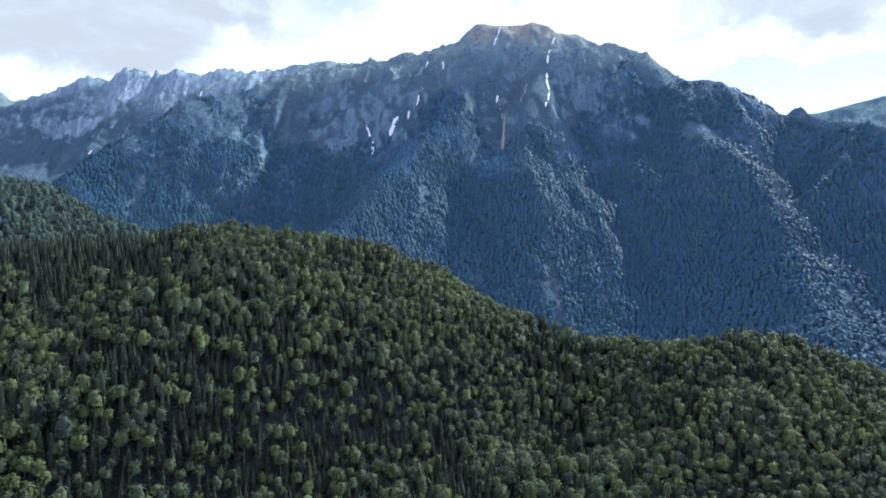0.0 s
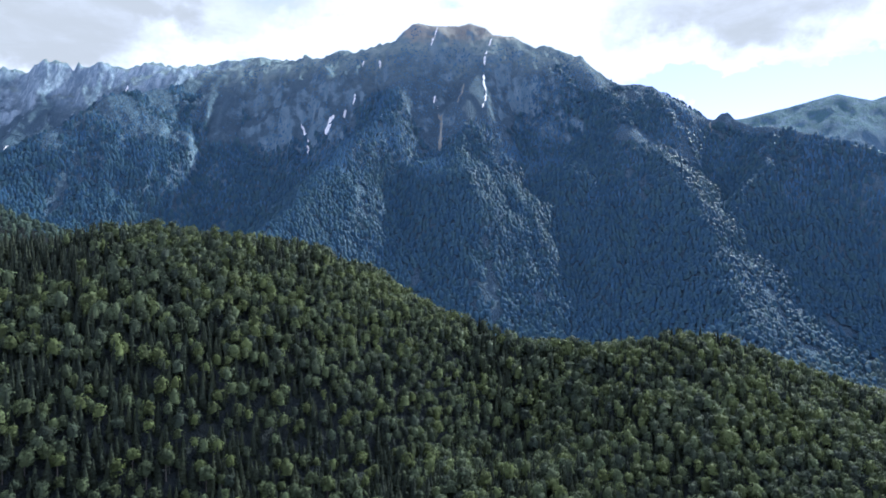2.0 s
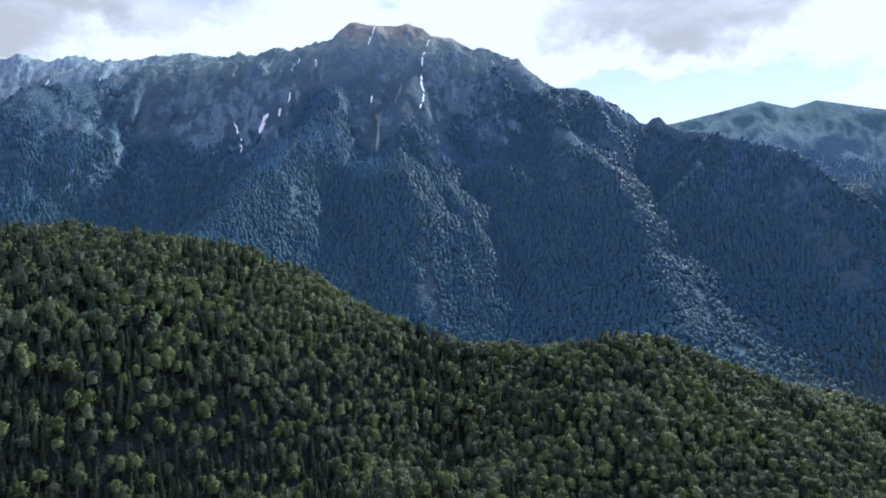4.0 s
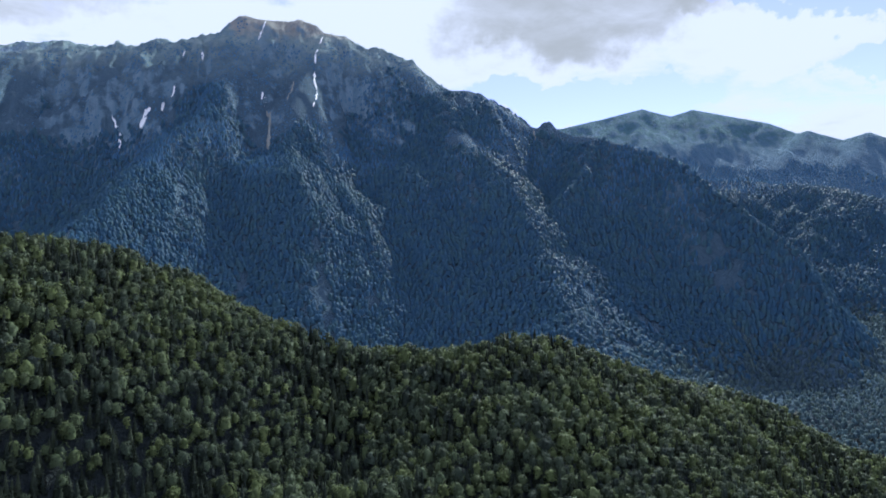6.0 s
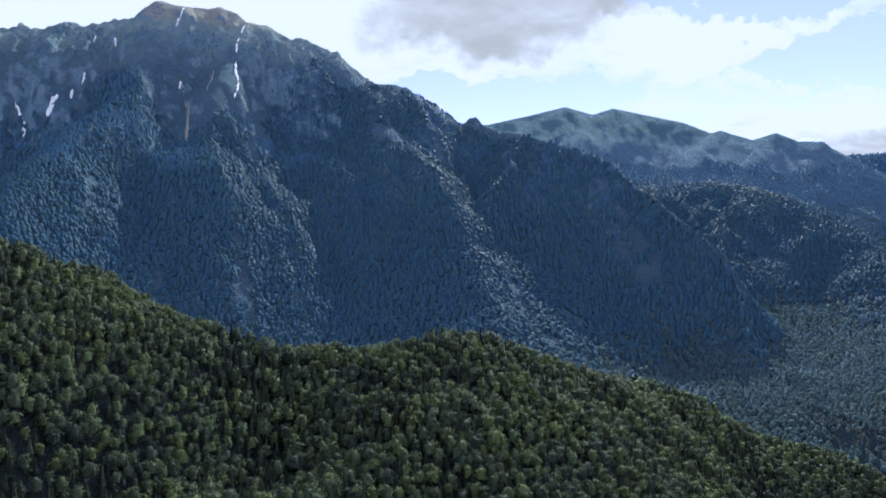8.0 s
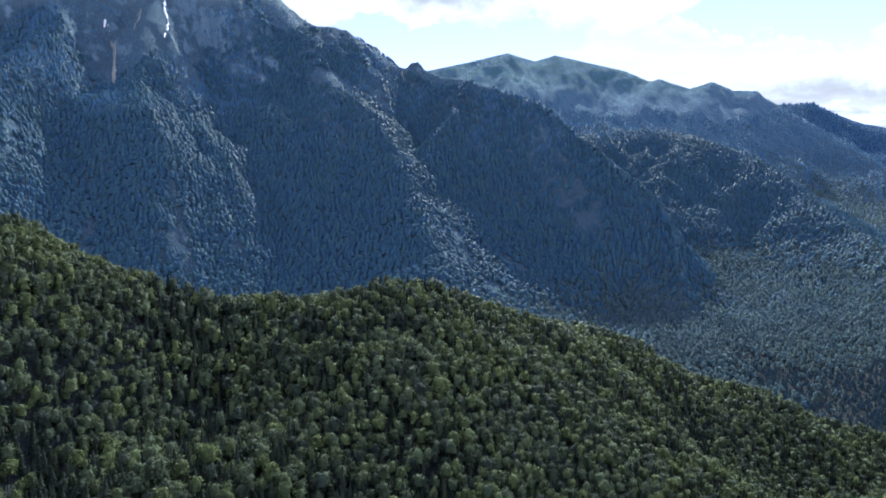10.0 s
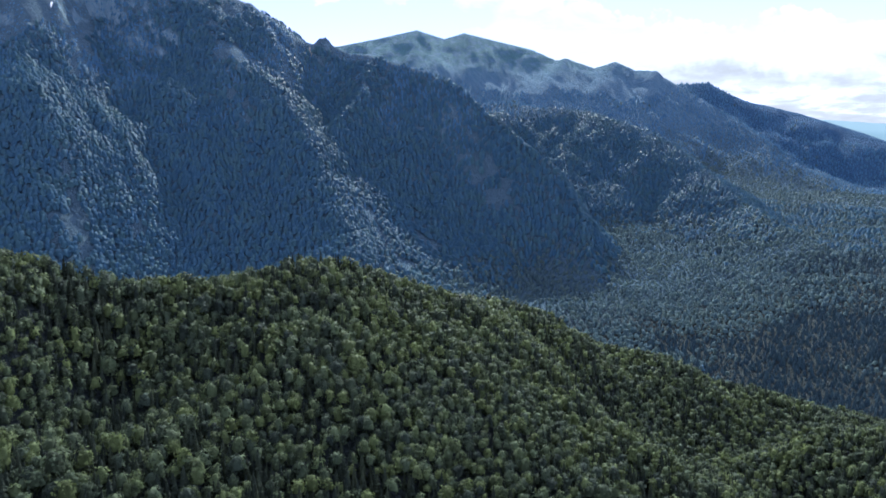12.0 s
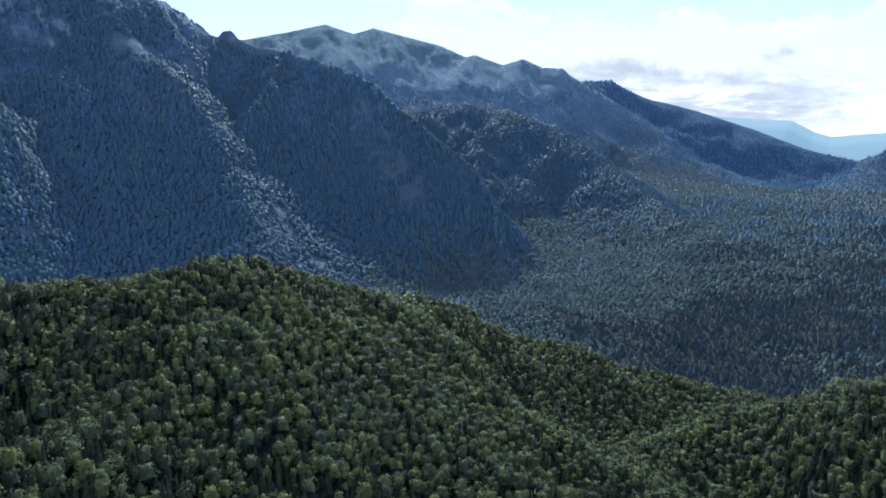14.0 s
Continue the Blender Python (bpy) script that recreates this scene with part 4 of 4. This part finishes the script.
def snow_patch(label, line, width, seed, name="snow_patch", mat=SNOW, category="snow", group="old snow patches on the mountain"):
    """A tongue of snow or gravel that lies on the ground along a line in plan."""
    p = np.array(line, float)
    s = np.concatenate([[0], np.cumsum(np.hypot(*np.diff(p, axis=0).T))])
    n = max(4, int(s[-1] / 4))
    t = np.linspace(0, s[-1], n)
    x, y = np.interp(t, s, p[:, 0]), np.interp(t, s, p[:, 1])
    x = x + 2.2 * wave(t / 14, np.full(n, 0.5), seed)
    w = width * (0.75 + 0.6 * wave(t / 11, np.full(n, 3.5), seed)) * np.sqrt(np.clip(np.minimum(t, s[-1] - t) / (0.18 * s[-1]), 0.03, 1))
    across = np.array([-1, -0.75, 0, 0.75, 1.0])
    lift = np.array([-1.5, 1.6, 2.2, 1.6, -1.5])
    X = x[:, None] + across * w[:, None] * 0.5
    Y = np.repeat(y[:, None], 5, 1)
    Z = height(X, Y) + lift
    v = np.stack([X, Y, Z], -1).reshape(-1, 3)
    i, j = np.meshgrid(np.arange(4), np.arange(n - 1))
    f = np.stack([j * 5 + i, j * 5 + i + 1, (j + 1) * 5 + i + 1, (j + 1) * 5 + i], -1).reshape(-1, 4)
    tagged(mesh_object(name, v, f, mat, True), label, category, group)


GULLY = "narrow white tongue of old snow in a steep gully"
SMALL = "small white patch of old snow on the rock"
snow_patch("slanting white streak of old snow below the summit", [(214, 2630), (200, 2606), (184, 2568)], 9, 1)
snow_patch(GULLY, [(402, 2566), (386, 2527)], 7, 2)
snow_patch(GULLY, [(374, 2499), (366, 2475)], 10, 3)
snow_patch(GULLY, [(362, 2471), (356, 2424)], 9, 4)
snow_patch(GULLY, [(350, 2401), (342, 2358), (345, 2321)], 9, 5)
snow_patch(GULLY, [(343, 2314), (338, 2281), (331, 2257)], 11, 6)
snow_patch(GULLY, [(325, 2240), (320, 2221)], 7, 7)
snow_patch(GULLY, [(-263, 2447), (-254, 2421), (-239, 2384)], 8, 8)
snow_patch(GULLY, [(-236, 2379), (-230, 2348), (-226, 2328)], 16, 9)
snow_patch("broad white patch of old snow on the mountain flank", [(-153, 2383), (-164, 2356), (-174, 2338)], 23, 10)
for spot, size in (((-114, 2387), 9), ((-84, 2412), 8), ((2, 2550), 14), ((-60, 2612), 8), ((179, 2352), 8), ((186, 2339), 7), ((7, 2219), 9), ((-1063, 3126), 12), ((-1398, 2828), 9)):
    snow_patch(SMALL, [(spot[0] + 2, spot[1] + 14), spot, (spot[0] - 3, spot[1] - 14)], size, int(spot[1]))


def scree_material():
    m, nt, bsdf = material("pale_scree")
    geo = nt.nodes.new("ShaderNodeNewGeometry")
    col = mix_color(nt, noise_tex(nt, geo.outputs["Position"], 0.15, 6, 0.65), (0.2, 0.21, 0.19), (0.34, 0.34, 0.3))
    nt.links.new(col, bsdf.inputs["Base Color"])
    bsdf.inputs["Roughness"].default_value = 0.95
    return m


SCREE = scree_material()
for run, wide in (([(186, 2304), (196, 2268), (191, 2232), (183, 2172), (169, 2032)], 12), ([(280, 2384), (265, 2311), (245, 2255)], 9), ([(966, 2033), (950, 1988)], 10)):
    snow_patch("pale grey scree running down a steep gully", run, wide, int(run[0][1]), "scree_gully", SCREE, "scree", "scree gullies on the mountain")
